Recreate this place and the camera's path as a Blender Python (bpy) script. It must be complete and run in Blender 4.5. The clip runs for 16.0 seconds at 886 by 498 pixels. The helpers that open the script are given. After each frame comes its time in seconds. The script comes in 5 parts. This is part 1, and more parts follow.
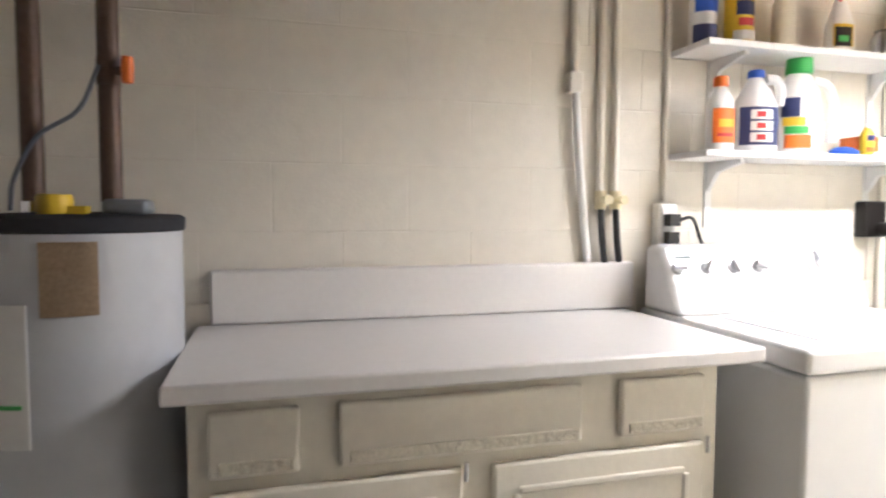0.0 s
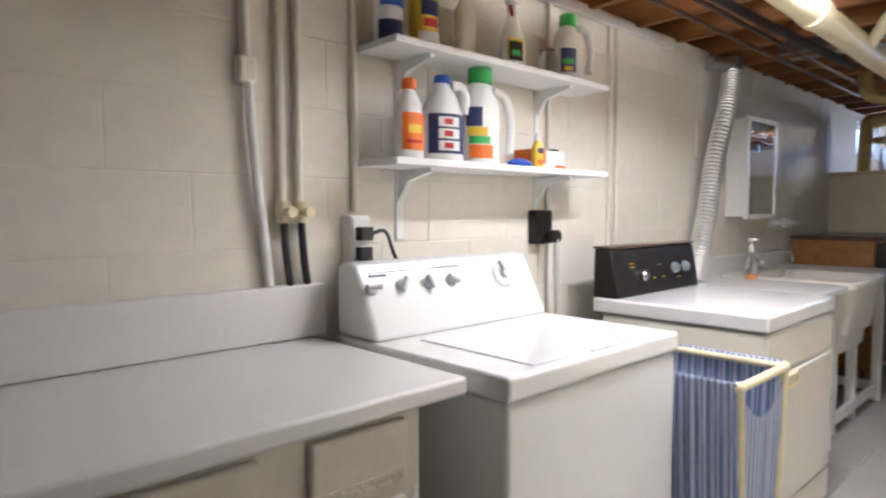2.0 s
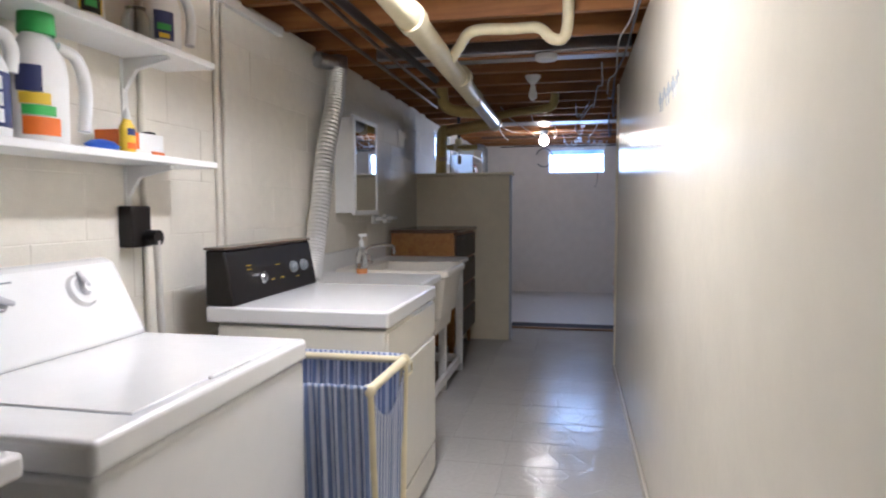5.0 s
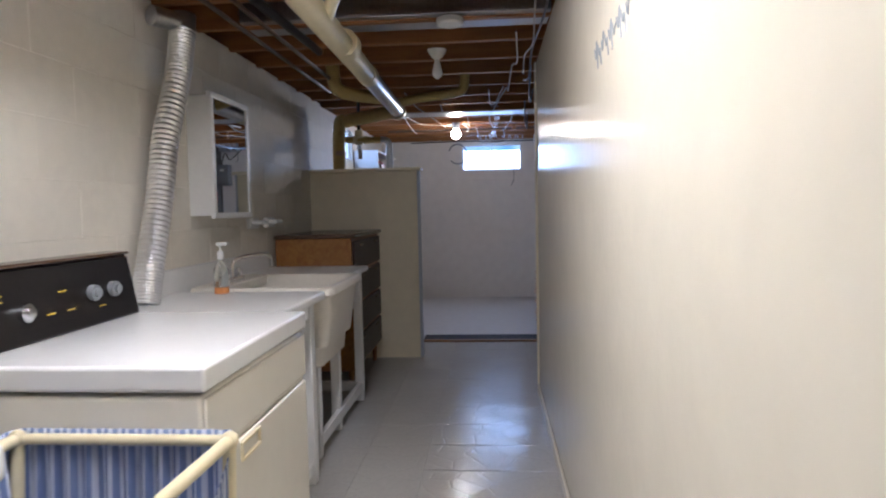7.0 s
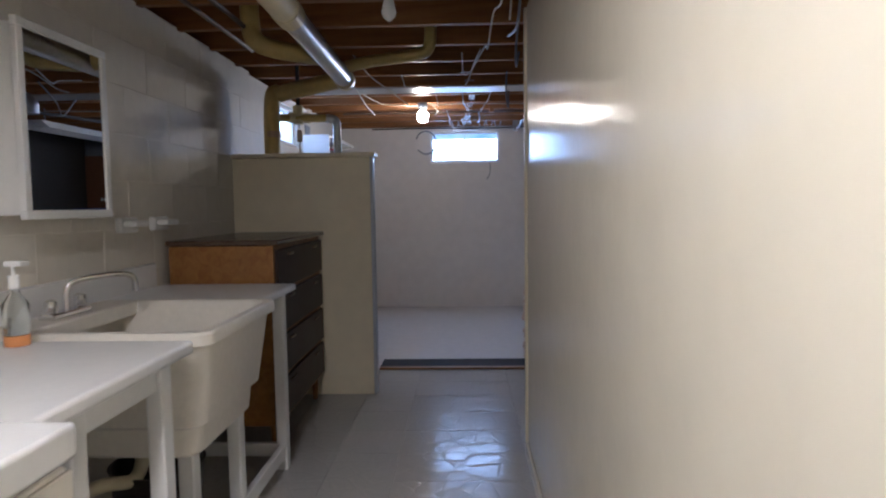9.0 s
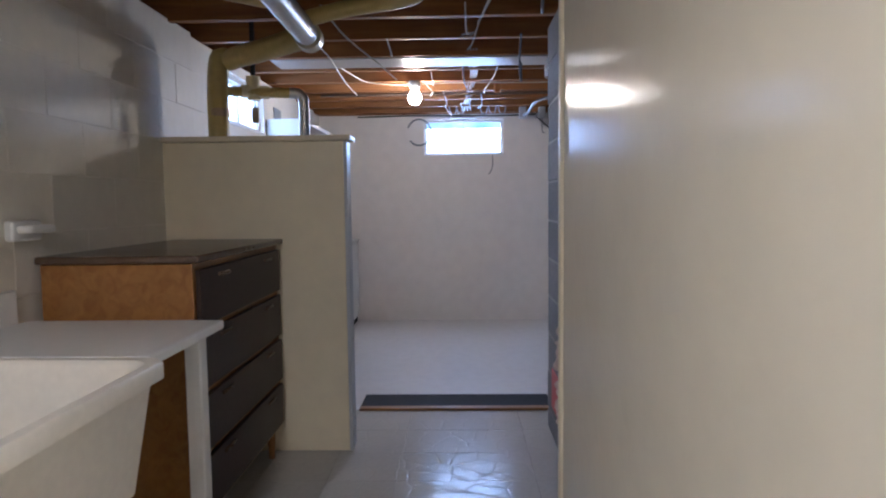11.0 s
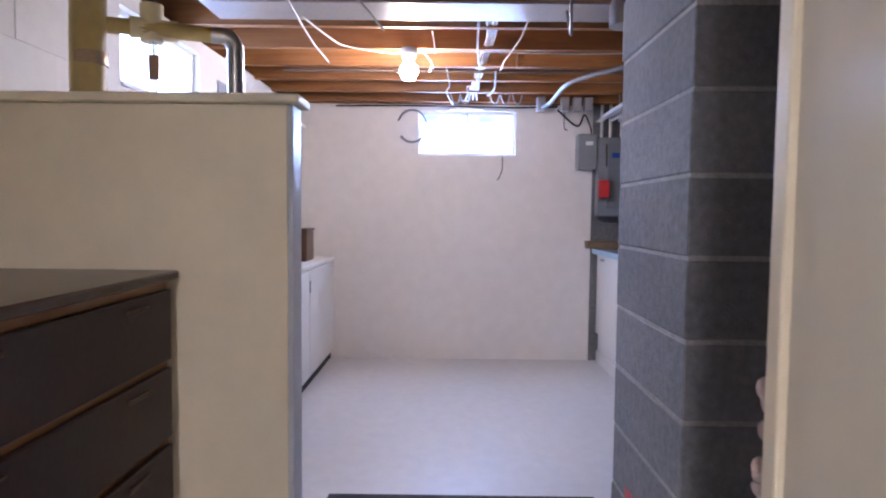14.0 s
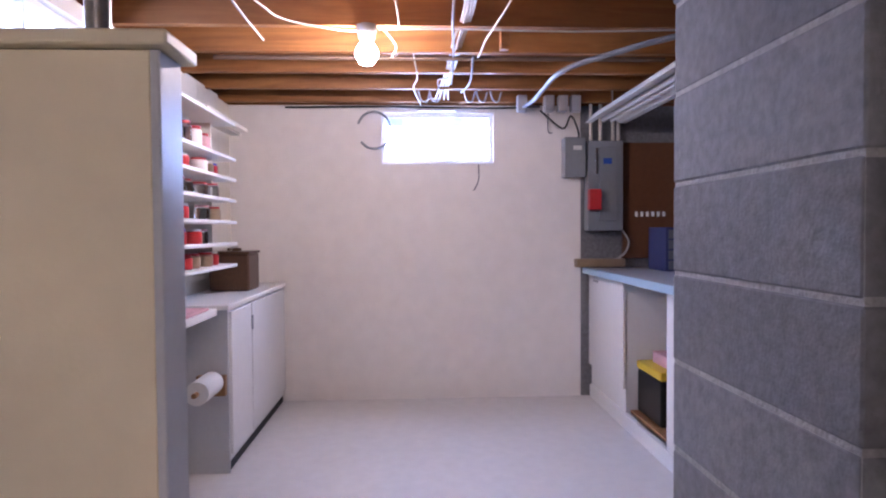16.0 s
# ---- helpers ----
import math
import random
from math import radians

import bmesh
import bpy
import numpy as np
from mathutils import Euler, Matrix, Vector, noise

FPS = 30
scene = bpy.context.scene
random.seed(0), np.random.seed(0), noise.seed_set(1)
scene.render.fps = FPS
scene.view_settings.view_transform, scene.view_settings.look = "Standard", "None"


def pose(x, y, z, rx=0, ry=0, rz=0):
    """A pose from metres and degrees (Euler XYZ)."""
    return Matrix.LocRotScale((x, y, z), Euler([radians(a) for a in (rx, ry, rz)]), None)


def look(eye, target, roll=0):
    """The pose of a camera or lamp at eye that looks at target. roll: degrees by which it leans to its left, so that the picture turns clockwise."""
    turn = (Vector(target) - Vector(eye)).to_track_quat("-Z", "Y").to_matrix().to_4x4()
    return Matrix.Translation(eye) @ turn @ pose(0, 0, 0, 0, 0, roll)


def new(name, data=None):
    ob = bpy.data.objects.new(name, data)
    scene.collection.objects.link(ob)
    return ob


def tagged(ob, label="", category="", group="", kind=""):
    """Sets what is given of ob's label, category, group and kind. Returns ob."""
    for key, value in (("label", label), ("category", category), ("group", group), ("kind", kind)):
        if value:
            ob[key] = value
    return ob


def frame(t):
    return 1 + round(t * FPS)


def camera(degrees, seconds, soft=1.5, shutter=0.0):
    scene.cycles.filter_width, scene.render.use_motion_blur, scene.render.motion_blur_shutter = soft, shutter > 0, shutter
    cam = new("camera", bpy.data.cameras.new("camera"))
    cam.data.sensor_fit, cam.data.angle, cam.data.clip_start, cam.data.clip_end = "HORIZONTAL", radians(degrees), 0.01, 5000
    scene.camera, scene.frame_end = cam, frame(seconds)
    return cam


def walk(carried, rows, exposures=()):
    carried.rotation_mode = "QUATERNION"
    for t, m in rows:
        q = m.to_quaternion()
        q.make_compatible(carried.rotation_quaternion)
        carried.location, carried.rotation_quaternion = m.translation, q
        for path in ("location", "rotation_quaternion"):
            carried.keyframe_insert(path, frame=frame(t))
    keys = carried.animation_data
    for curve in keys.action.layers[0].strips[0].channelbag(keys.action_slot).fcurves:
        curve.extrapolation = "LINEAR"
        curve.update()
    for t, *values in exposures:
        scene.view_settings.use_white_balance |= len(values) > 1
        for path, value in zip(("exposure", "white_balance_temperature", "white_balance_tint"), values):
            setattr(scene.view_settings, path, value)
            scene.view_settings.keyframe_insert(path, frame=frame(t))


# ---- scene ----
cam = camera(71.0, 16.0, soft=2.1, shutter=0.4)
EXPOSURES = [(0.0, 1.5, 5550, 14), (1.5, 0.82, 5500, 14), (3.5, 0.35, 5400, 15), (5.0, 0.3, 5400, 15), (7.5, 0.2, 5450, 15),
             (9.0, 0.2, 5500, 15), (12.0, 1.3, 5450, 17), (14.0, 1.68, 5550, 25), (16.0, 1.65, 5800, 34)]
PATH = [
    (0, (-1.24, -1.86, 1.182), (-0.70, 0.065, 1.060), 0.2),
    (0.5, (-1.275, -1.78, 1.185), (-0.45, 0.04, 1.087), -0.4),
    (1, (-1.245, -1.71, 1.21), (-0.225, 0.01, 1.092), -0.6),
    (1.5, (-1.144, -1.625, 1.228), (0.055, -0.029, 1.096), -0.2),
    (2, (-1.042, -1.591, 1.219), (0.32, -0.132, 1.1), -0.2),
    (2.5, (-0.995, -1.502, 1.236), (0.577, -0.272, 1.106), -0.1),
    (3, (-0.925, -1.44, 1.234), (0.793, -0.424, 1.112), -0.8),
    (3.5, (-0.912, -1.424, 1.241), (0.901, -0.586, 1.121), -0.9),
    (4, (-0.904, -1.422, 1.24), (0.971, -0.736, 1.125), -0.8),
    (4.5, (-0.888, -1.43, 1.231), (1.033, -0.885, 1.112), -0.5),
    (5, (-0.837, -1.438, 1.216), (1.115, -1.028, 1.083), -0.2),
    (7.5, (0.128, -1.471, 1.194), (2.119, -1.335, 1.065), -1.0),
    (8, (0.393, -1.487, 1.2), (2.385, -1.369, 1.066), -0.6),
    (8.5, (0.643, -1.476, 1.183), (2.637, -1.383, 1.054), -1.1),
    (9, (0.927, -1.452, 1.2), (2.921, -1.383, 1.058), -0.8),
    (9.5, (1.178, -1.437, 1.181), (3.172, -1.379, 1.039), -1.3),
    (12, (2.234, -1.401, 1.217), (4.228, -1.345, 1.072), -0.1),
    (12.5, (2.423, -1.388, 1.212), (4.417, -1.325, 1.074), -0.0),
    (13, (2.662, -1.352, 1.219), (4.657, -1.31, 1.086), 0.4),
    (13.5, (2.871, -1.331, 1.21), (4.867, -1.304, 1.086), 0.2),
    (14, (3.073, -1.311, 1.208), (5.07, -1.3, 1.095), 0.6),
    (14.5, (3.283, -1.315, 1.202), (5.281, -1.305, 1.109), 0.5),
    (15, (3.427, -1.359, 1.227), (5.425, -1.365, 1.147), 0.5),
    (15.5, (3.618, -1.28, 1.215), (5.615, -1.359, 1.154), -0.1),
    (16, (3.762, -1.295, 1.206), (5.759, -1.388, 1.148), -0.4),
]
walk(cam, [(t, look(eye, target, roll)) for t, eye, target, roll in PATH], EXPOSURES)


# ---- world, lamps ----
world = bpy.data.worlds.new("sky")
scene.world = world
world.use_nodes = True
wn = world.node_tree.nodes
sky = wn.new("ShaderNodeTexSky")
sky.sky_type = "NISHITA"
sky.sun_disc = False
sky.sun_elevation, sky.sun_rotation = radians(40), radians(200)
world.node_tree.links.new(sky.outputs[0], wn["Background"].inputs[0])
wn["Background"].inputs[1].default_value = 0.12

sun = new("sun", bpy.data.lights.new("sun", "SUN"))
sun.data.energy, sun.data.angle, sun.data.color = 2.0, radians(0.5), (1.0, 0.95, 0.88)
sun.matrix_world = look((0, -10, 9), (0, 0, 0))


def sky_lamp(name, at, target, w, h, watts):
    lamp = new(name, bpy.data.lights.new(name, "AREA"))
    lamp.data.shape, lamp.data.size, lamp.data.size_y = "RECTANGLE", w, h
    lamp.data.energy, lamp.data.color = watts, (0.48, 0.66, 1.0)
    lamp.matrix_world = look(at, target)
    return lamp


sky_lamp("window_light_east", (8.30, -1.47, 1.86), (5.0, -1.47, 0.6), 0.76, 0.32, 8)
sky_lamp("window_light_north", (6.0, 0.14, 1.875), (6.0, -2.0, 0.4), 0.76, 0.27, 4)


# ---- materials ----
def mat(name, colour, rough=0.5, metal=0.0, vary=0.08, scale=6.0, bump=0.05, bscale=60.0, spec=0.5, jitter=0.0, coat=0.0):
    m = bpy.data.materials.new(name)
    m.use_nodes = True
    n, l = m.node_tree.nodes, m.node_tree.links
    b = n["Principled BSDF"]
    b.inputs["Roughness"].default_value = rough
    b.inputs["Metallic"].default_value = metal
    b.inputs["Specular IOR Level"].default_value = spec
    b.inputs["Coat Weight"].default_value = coat
    tc = n.new("ShaderNodeTexCoord")
    big, fine = n.new("ShaderNodeTexNoise"), n.new("ShaderNodeTexNoise")
    big.inputs["Scale"].default_value, fine.inputs["Scale"].default_value = scale * 0.35, scale * 6
    big.inputs["Detail"].default_value, fine.inputs["Detail"].default_value = 4, 3
    geo = n.new("ShaderNodeNewGeometry")
    for t in (big, fine):
        l.new(geo.outputs["Position"], t.inputs["Vector"])
    mix = n.new("ShaderNodeMath")
    mix.operation = "ADD"
    l.new(big.outputs["Fac"], mix.inputs[0])
    l.new(fine.outputs["Fac"], mix.inputs[1])
    ramp = n.new("ShaderNodeMapRange")
    ramp.inputs["From Min"].default_value, ramp.inputs["From Max"].default_value = 0.65, 1.35
    ramp.inputs["To Min"].default_value, ramp.inputs["To Max"].default_value = 1 - vary, 1 + vary
    l.new(mix.outputs[0], ramp.inputs["Value"])
    hsv = n.new("ShaderNodeHueSaturation")
    hsv.inputs["Color"].default_value = (*colour, 1)
    val = ramp.outputs["Result"]
    if jitter:
        info = n.new("ShaderNodeObjectInfo")
        jr = n.new("ShaderNodeMapRange")
        jr.inputs["To Min"].default_value, jr.inputs["To Max"].default_value = 1 - jitter, 1 + jitter
        l.new(info.outputs["Random"], jr.inputs["Value"])
        mul = n.new("ShaderNodeMath")
        mul.operation = "MULTIPLY"
        l.new(val, mul.inputs[0])
        l.new(jr.outputs["Result"], mul.inputs[1])
        val = mul.outputs[0]
    l.new(val, hsv.inputs["Value"])
    l.new(hsv.outputs["Color"], b.inputs["Base Color"])
    rr = n.new("ShaderNodeMapRange")
    rr.inputs["To Min"].default_value, rr.inputs["To Max"].default_value = max(0.03, rough - 0.08), min(1, rough + 0.08)
    l.new(big.outputs["Fac"], rr.inputs["Value"])
    l.new(rr.outputs["Result"], b.inputs["Roughness"])
    if bump:
        bt, bp = n.new("ShaderNodeTexNoise"), n.new("ShaderNodeBump")
        bt.inputs["Scale"].default_value, bt.inputs["Detail"].default_value = bscale, 5
        l.new(geo.outputs["Position"], bt.inputs["Vector"])
        bp.inputs["Strength"].default_value, bp.inputs["Distance"].default_value = bump, 0.01
        l.new(bt.outputs["Fac"], bp.inputs["Height"])
        l.new(bp.outputs["Normal"], b.inputs["Normal"])
    return m


def wood(name, light, dark, rough=0.5, along="Y", size=1.0, knots=False):
    m = mat(name, light, rough, 0, 0.06, 4, 0.08, 40)
    n, l = m.node_tree.nodes, m.node_tree.links
    geo = next(x for x in n if x.type == "NEW_GEOMETRY")
    info = n.new("ShaderNodeObjectInfo")
    mp = n.new("ShaderNodeMapping")
    mp.inputs["Scale"].default_value = {"Y": (9, 0.7, 9), "X": (0.7, 9, 9), "Z": (9, 9, 0.7)}[along]
    l.new(geo.outputs["Position"], mp.inputs["Vector"])
    g = n.new("ShaderNodeTexNoise")
    g.inputs["Scale"].default_value, g.inputs["Detail"].default_value, g.inputs["Distortion"].default_value = 2.4 * size, 8, 1.2
    l.new(mp.outputs["Vector"], g.inputs["Vector"])
    cr = n.new("ShaderNodeValToRGB")
    cr.color_ramp.elements[0].position, cr.color_ramp.elements[1].position = 0.32, 0.68
    cr.color_ramp.elements[0].color, cr.color_ramp.elements[1].color = (*dark, 1), (*light, 1)
    l.new(g.outputs["Fac"], cr.inputs["Fac"])
    hsv = next(x for x in n if x.type == "HUE_SAT")
    l.new(cr.outputs["Color"], hsv.inputs["Color"])
    return m


CREAM = mat("cream_wall_paint", (0.75, 0.71, 0.62), 0.55, 0, 0.05, 3, 0.12, 110)
CREAM_CORE = mat("cream_joint_paint", (0.77, 0.73, 0.64), 0.5, 0, 0.05, 3, 0.3, 120)
PANEL_PAINT = mat("partition_paint", (0.74, 0.685, 0.56), 0.15, 0, 0.04, 1.2, 0.06, 24, spec=0.06)
HALF_PAINT = mat("half_wall_paint", (0.79, 0.71, 0.53), 0.45, 0, 0.05, 2, 0.08, 60)
WHITE_WALL = mat("white_block_paint", (0.80, 0.77, 0.75), 0.6, 0, 0.05, 1.6, 0.2, 90)
WHITE_PAINT = mat("white_gloss_paint", (0.80, 0.80, 0.79), 0.35, 0, 0.03, 5, 0.04, 90)
ENAMEL = mat("white_enamel", (0.82, 0.82, 0.81), 0.16, 0, 0.02, 3, 0.01, 40, coat=0.3)
ALMOND = mat("almond_enamel", (0.80, 0.77, 0.68), 0.22, 0, 0.02, 3, 0.01, 40)
LAMINATE = mat("white_laminate", (0.74, 0.72, 0.70), 0.34, 0, 0.03, 9, 0.02, 200)
CAB_PAINT = mat("cream_cabinet_paint", (0.74, 0.70, 0.60), 0.42, 0, 0.05, 6, 0.08, 60)
CARVED = mat("carved_strip", (0.55, 0.51, 0.40), 0.6, 0, 0.2, 18, 0.9, 55)
PLASTIC_W = mat("white_plastic", (0.80, 0.80, 0.78), 0.4, 0, 0.02, 8, 0.02, 80)
TUB = mat("moulded_tub_plastic", (0.78, 0.74, 0.66), 0.4, 0, 0.06, 7, 0.04, 50)
PVC = mat("yellowed_pvc", (0.72, 0.64, 0.42), 0.4, 0, 0.08, 5, 0.03, 60)
PVC_TAN = mat("tan_drain_pipe", (0.50, 0.38, 0.14), 0.45, 0, 0.12, 5, 0.05, 60)
BLACK = mat("black_plastic", (0.013, 0.011, 0.010), 0.35, 0, 0.2, 8, 0.03, 80, spec=0.3)
BLACKM = mat("dark_rubber", (0.020, 0.020, 0.023), 0.8, 0, 0.2, 8, 0.15, 60)
CHROME = mat("chrome", (0.75, 0.75, 0.76), 0.12, 1, 0.03, 8, 0.0)
GALV = mat("galvanised_steel", (0.55, 0.56, 0.58), 0.33, 1, 0.15, 12, 0.06, 30)
FOIL = mat("aluminium_foil_duct", (0.90, 0.90, 0.90), 0.30, 1, 0.06, 10, 0.10, 90)
GREY_MET = mat("grey_enamelled_steel", (0.26, 0.28, 0.30), 0.4, 0.2, 0.05, 6, 0.03, 60)
HEATER = mat("heater_jacket", (0.55, 0.56, 0.58), 0.28, 0, 0.04, 4, 0.03, 40)
COPPER = mat("tarnished_copper", (0.13, 0.085, 0.06), 0.5, 0.3, 0.2, 10, 0.05, 60)
JOIST = wood("joist_pine", (0.34, 0.145, 0.042), (0.22, 0.088, 0.024), 0.55, "Y")
# joist hue darkened, the shade of the joist bays put into the colour
DECK = wood("subfloor_in_shade", (0.11, 0.05, 0.02), (0.06, 0.028, 0.012), 0.65, "X")
DRESS_W = wood("dresser_walnut", (0.36, 0.17, 0.045), (0.25, 0.105, 0.026), 0.38, "X")
DRESS_D = mat("dark_stained_drawer", (0.038, 0.022, 0.016), 0.45, 0, 0.25, 9, 0.06, 50, spec=0.3)
DRESS_TOP = mat("dresser_top", (0.10, 0.064, 0.042), 0.22, 0, 0.15, 6, 0.02, 40)
HARDB = mat("brown_pegboard", (0.16, 0.065, 0.028), 0.5, 0, 0.12, 5, 0.05, 80)
BLOCK = mat("grey_concrete_block", (0.19, 0.19, 0.20), 0.88, 0, 0.30, 7, 0.35, 120, jitter=0.14)
MORTAR = mat("pale_mortar", (0.36, 0.35, 0.34), 0.9, 0, 0.25, 14, 0.9, 90)
# near-black: the gloom of the unlit space put into the wall colour
DARKWALL = mat("unlit_space_dark", (0.035, 0.028, 0.022), 0.8, 0, 0.2, 5, 0.2, 60)
CONC = mat("painted_concrete", (0.66, 0.645, 0.64), 0.32, 0, 0.07, 2.2, 0.12, 40)
VINYL = mat("vinyl_tile", (0.50, 0.485, 0.46), 0.17, 0, 0.06, 8, 0.30, 22, spec=0.24, jitter=0.03)
GROUT = mat("tile_joint", (0.40, 0.385, 0.36), 0.6, 0, 0.1, 8, 0.1, 60)
STRIPW = wood("threshold_wood", (0.33, 0.17, 0.06), (0.2, 0.09, 0.03), 0.45, "Y")
INSUL = mat("pink_insulation", (0.62, 0.50, 0.46), 0.95, 0, 0.2, 20, 1.0, 60)
CABLE_W = mat("white_cable", (0.55, 0.53, 0.49), 0.5, 0, 0.05, 10, 0.0)
CABLE_G = mat("grey_cable", (0.13, 0.14, 0.17), 0.45, 0, 0.05, 10, 0.0)
CABLE_B = mat("black_cable", (0.02, 0.02, 0.02), 0.45, 0, 0.05, 10, 0.0)
GREY_TRIM = mat("blue_grey_trim", (0.52, 0.54, 0.58), 0.4, 0, 0.04, 8, 0.03, 60)
STEELBOX = mat("plated_steel_box", (0.50, 0.50, 0.52), 0.4, 0.3, 0.15, 14, 0.05, 60)
BENCH_BLUE = mat("pale_blue_edge", (0.34, 0.50, 0.62), 0.4, 0, 0.06, 8, 0.03, 60)
BENCH_TOP = mat("grey_bench_top", (0.32, 0.32, 0.33), 0.45, 0, 0.1, 8, 0.05, 60)
YELLOW = mat("yellow_plastic", (0.75, 0.52, 0.03), 0.4, 0, 0.06, 10, 0.02)
ORANGE = mat("orange_plastic", (0.80, 0.18, 0.02), 0.4, 0, 0.06, 10, 0.02)
BLUE = mat("blue_plastic", (0.03, 0.10, 0.50), 0.4, 0, 0.06, 10, 0.02)
NAVY = mat("navy_label", (0.03, 0.04, 0.13), 0.4, 0, 0.1, 10, 0.0)
GREEN = mat("green_plastic", (0.06, 0.42, 0.09), 0.4, 0, 0.06, 10, 0.02)
RED = mat("red_plastic", (0.50, 0.03, 0.03), 0.4, 0, 0.08, 10, 0.02)
PINK = mat("pink_paper", (0.72, 0.42, 0.46), 0.7, 0, 0.1, 10, 0.1)
TINBROWN = mat("brown_painted_tin", (0.10, 0.052, 0.028), 0.4, 0.3, 0.2, 9, 0.05, 50)
LABEL_TAN = mat("tan_metal_label", (0.42, 0.31, 0.20), 0.35, 0.5, 0.2, 20, 0.02)
AMBER = mat("amber_liquid", (0.72, 0.30, 0.10), 0.2, 0, 0.03, 8, 0.0)
CLOTH = mat("blue_striped_cloth", (0.36, 0.42, 0.60), 0.9, 0, 0.05, 10, 0.3, 300)


def stripes(m, c1, c2, count):
    """Stripes along the cloth's own length, from its unwrapped width."""
    n, l = m.node_tree.nodes, m.node_tree.links
    tc = next(x for x in n if x.type == "TEX_COORD")
    sep, mul, sn = n.new("ShaderNodeSeparateXYZ"), n.new("ShaderNodeMath"), n.new("ShaderNodeMath")
    l.new(tc.outputs["UV"], sep.inputs[0])
    mul.operation, sn.operation = "MULTIPLY", "SINE"
    mul.inputs[1].default_value = count * 2 * math.pi
    l.new(sep.outputs[0], mul.inputs[0])
    l.new(mul.outputs[0], sn.inputs[0])
    cr = n.new("ShaderNodeValToRGB")
    cr.color_ramp.elements[0].position, cr.color_ramp.elements[1].position = 0.30, 0.62
    cr.color_ramp.elements[0].color, cr.color_ramp.elements[1].color = (*c1, 1), (*c2, 1)
    half = n.new("ShaderNodeMath")
    half.operation = "MULTIPLY_ADD"
    half.inputs[1].default_value = half.inputs[2].default_value = 0.5
    l.new(sn.outputs[0], half.inputs[0])
    l.new(half.outputs[0], cr.inputs["Fac"])
    l.new(cr.outputs["Color"], next(x for x in n if x.type == "HUE_SAT").inputs["Color"])


stripes(CLOTH, (0.60, 0.64, 0.76), (0.19, 0.25, 0.46), 100)


def emboss(m, scale, depth):
    """Pressed facets with fine grooves, as on sheet vinyl."""
    n, l = m.node_tree.nodes, m.node_tree.links
    geo = next(x for x in n if x.type == "NEW_GEOMETRY")
    bp = next(x for x in n if x.type == "BUMP")
    v, w = n.new("ShaderNodeTexVoronoi"), n.new("ShaderNodeTexVoronoi")
    v.feature = "DISTANCE_TO_EDGE"
    v.inputs["Scale"].default_value = w.inputs["Scale"].default_value = scale
    mr = n.new("ShaderNodeMapRange")
    mr.inputs["From Max"].default_value = 0.06
    l.new(geo.outputs["Position"], v.inputs["Vector"])
    l.new(geo.outputs["Position"], w.inputs["Vector"])
    l.new(v.outputs["Distance"], mr.inputs["Value"])
    add = n.new("ShaderNodeMath")
    add.operation = "MULTIPLY_ADD"
    l.new(w.outputs["Distance"], add.inputs[0])
    add.inputs[1].default_value = 0.55
    l.new(mr.outputs["Result"], add.inputs[2])
    l.new(add.outputs[0], bp.inputs["Height"])
    bp.inputs["Strength"].default_value, bp.inputs["Distance"].default_value = 0.5, depth


emboss(VINYL, 7.5, 0.0016)


def glass(name, tint=(1, 1, 1), rough=0.02):
    m = bpy.data.materials.new(name)
    m.use_nodes = True
    b = m.node_tree.nodes["Principled BSDF"]
    b.inputs["Base Color"].default_value = (*tint, 1)
    b.inputs["Transmission Weight"].default_value = 1
    b.inputs["Roughness"].default_value = rough
    b.inputs["IOR"].default_value = 1.45
    return m


GLASS = glass("clear_glass")
JAR = glass("jar_glass", (0.9, 0.95, 0.95))
MIRROR = bpy.data.materials.new("mirror")
MIRROR.use_nodes = True
mb = MIRROR.node_tree.nodes["Principled BSDF"]
mb.inputs["Base Color"].default_value, mb.inputs["Metallic"].default_value, mb.inputs["Roughness"].default_value = (0.82, 0.84, 0.84, 1), 1, 0.01


def glow(name, colour, power):
    m = bpy.data.materials.new(name)
    m.use_nodes = True
    b = m.node_tree.nodes["Principled BSDF"]
    b.inputs["Base Color"].default_value = (*colour, 1)
    b.inputs["Emission Color"].default_value = (*colour, 1)
    b.inputs["Emission Strength"].default_value = power
    return m


DIFFUSER = glow("lit_diffuser", (1.0, 0.915, 0.81), 52)
BULB = glow("lit_bulb", (1.0, 0.86, 0.68), 150)
OUTSIDE = glow("daylight_outside", (0.55, 0.75, 1.0), 0.85)
on, ol = OUTSIDE.node_tree.nodes, OUTSIDE.node_tree.links
og, ot, orr = on.new("ShaderNodeNewGeometry"), on.new("ShaderNodeTexNoise"), on.new("ShaderNodeValToRGB")
ot.inputs["Scale"].default_value, ot.inputs["Detail"].default_value = 3.2, 6
ol.new(og.outputs["Position"], ot.inputs["Vector"])
ol.new(ot.outputs["Fac"], orr.inputs["Fac"])
orr.color_ramp.elements[0].position, orr.color_ramp.elements[1].position = 0.36, 0.6
orr.color_ramp.elements[0].color, orr.color_ramp.elements[1].color = (0.06, 0.22, 0.42, 1), (0.62, 0.85, 1.0, 1)
ol.new(orr.outputs["Color"], on["Principled BSDF"].inputs["Emission Color"])


# ---- mesh helpers ----
def box(bm, x0, x1, y0, y1, z0, z1):
    c = Matrix.Translation(((x0 + x1) / 2, (y0 + y1) / 2, (z0 + z1) / 2)) @ Matrix.Diagonal((abs(x1 - x0), abs(y1 - y0), abs(z1 - z0), 1))
    return bmesh.ops.create_cube(bm, size=1, matrix=c)["verts"]


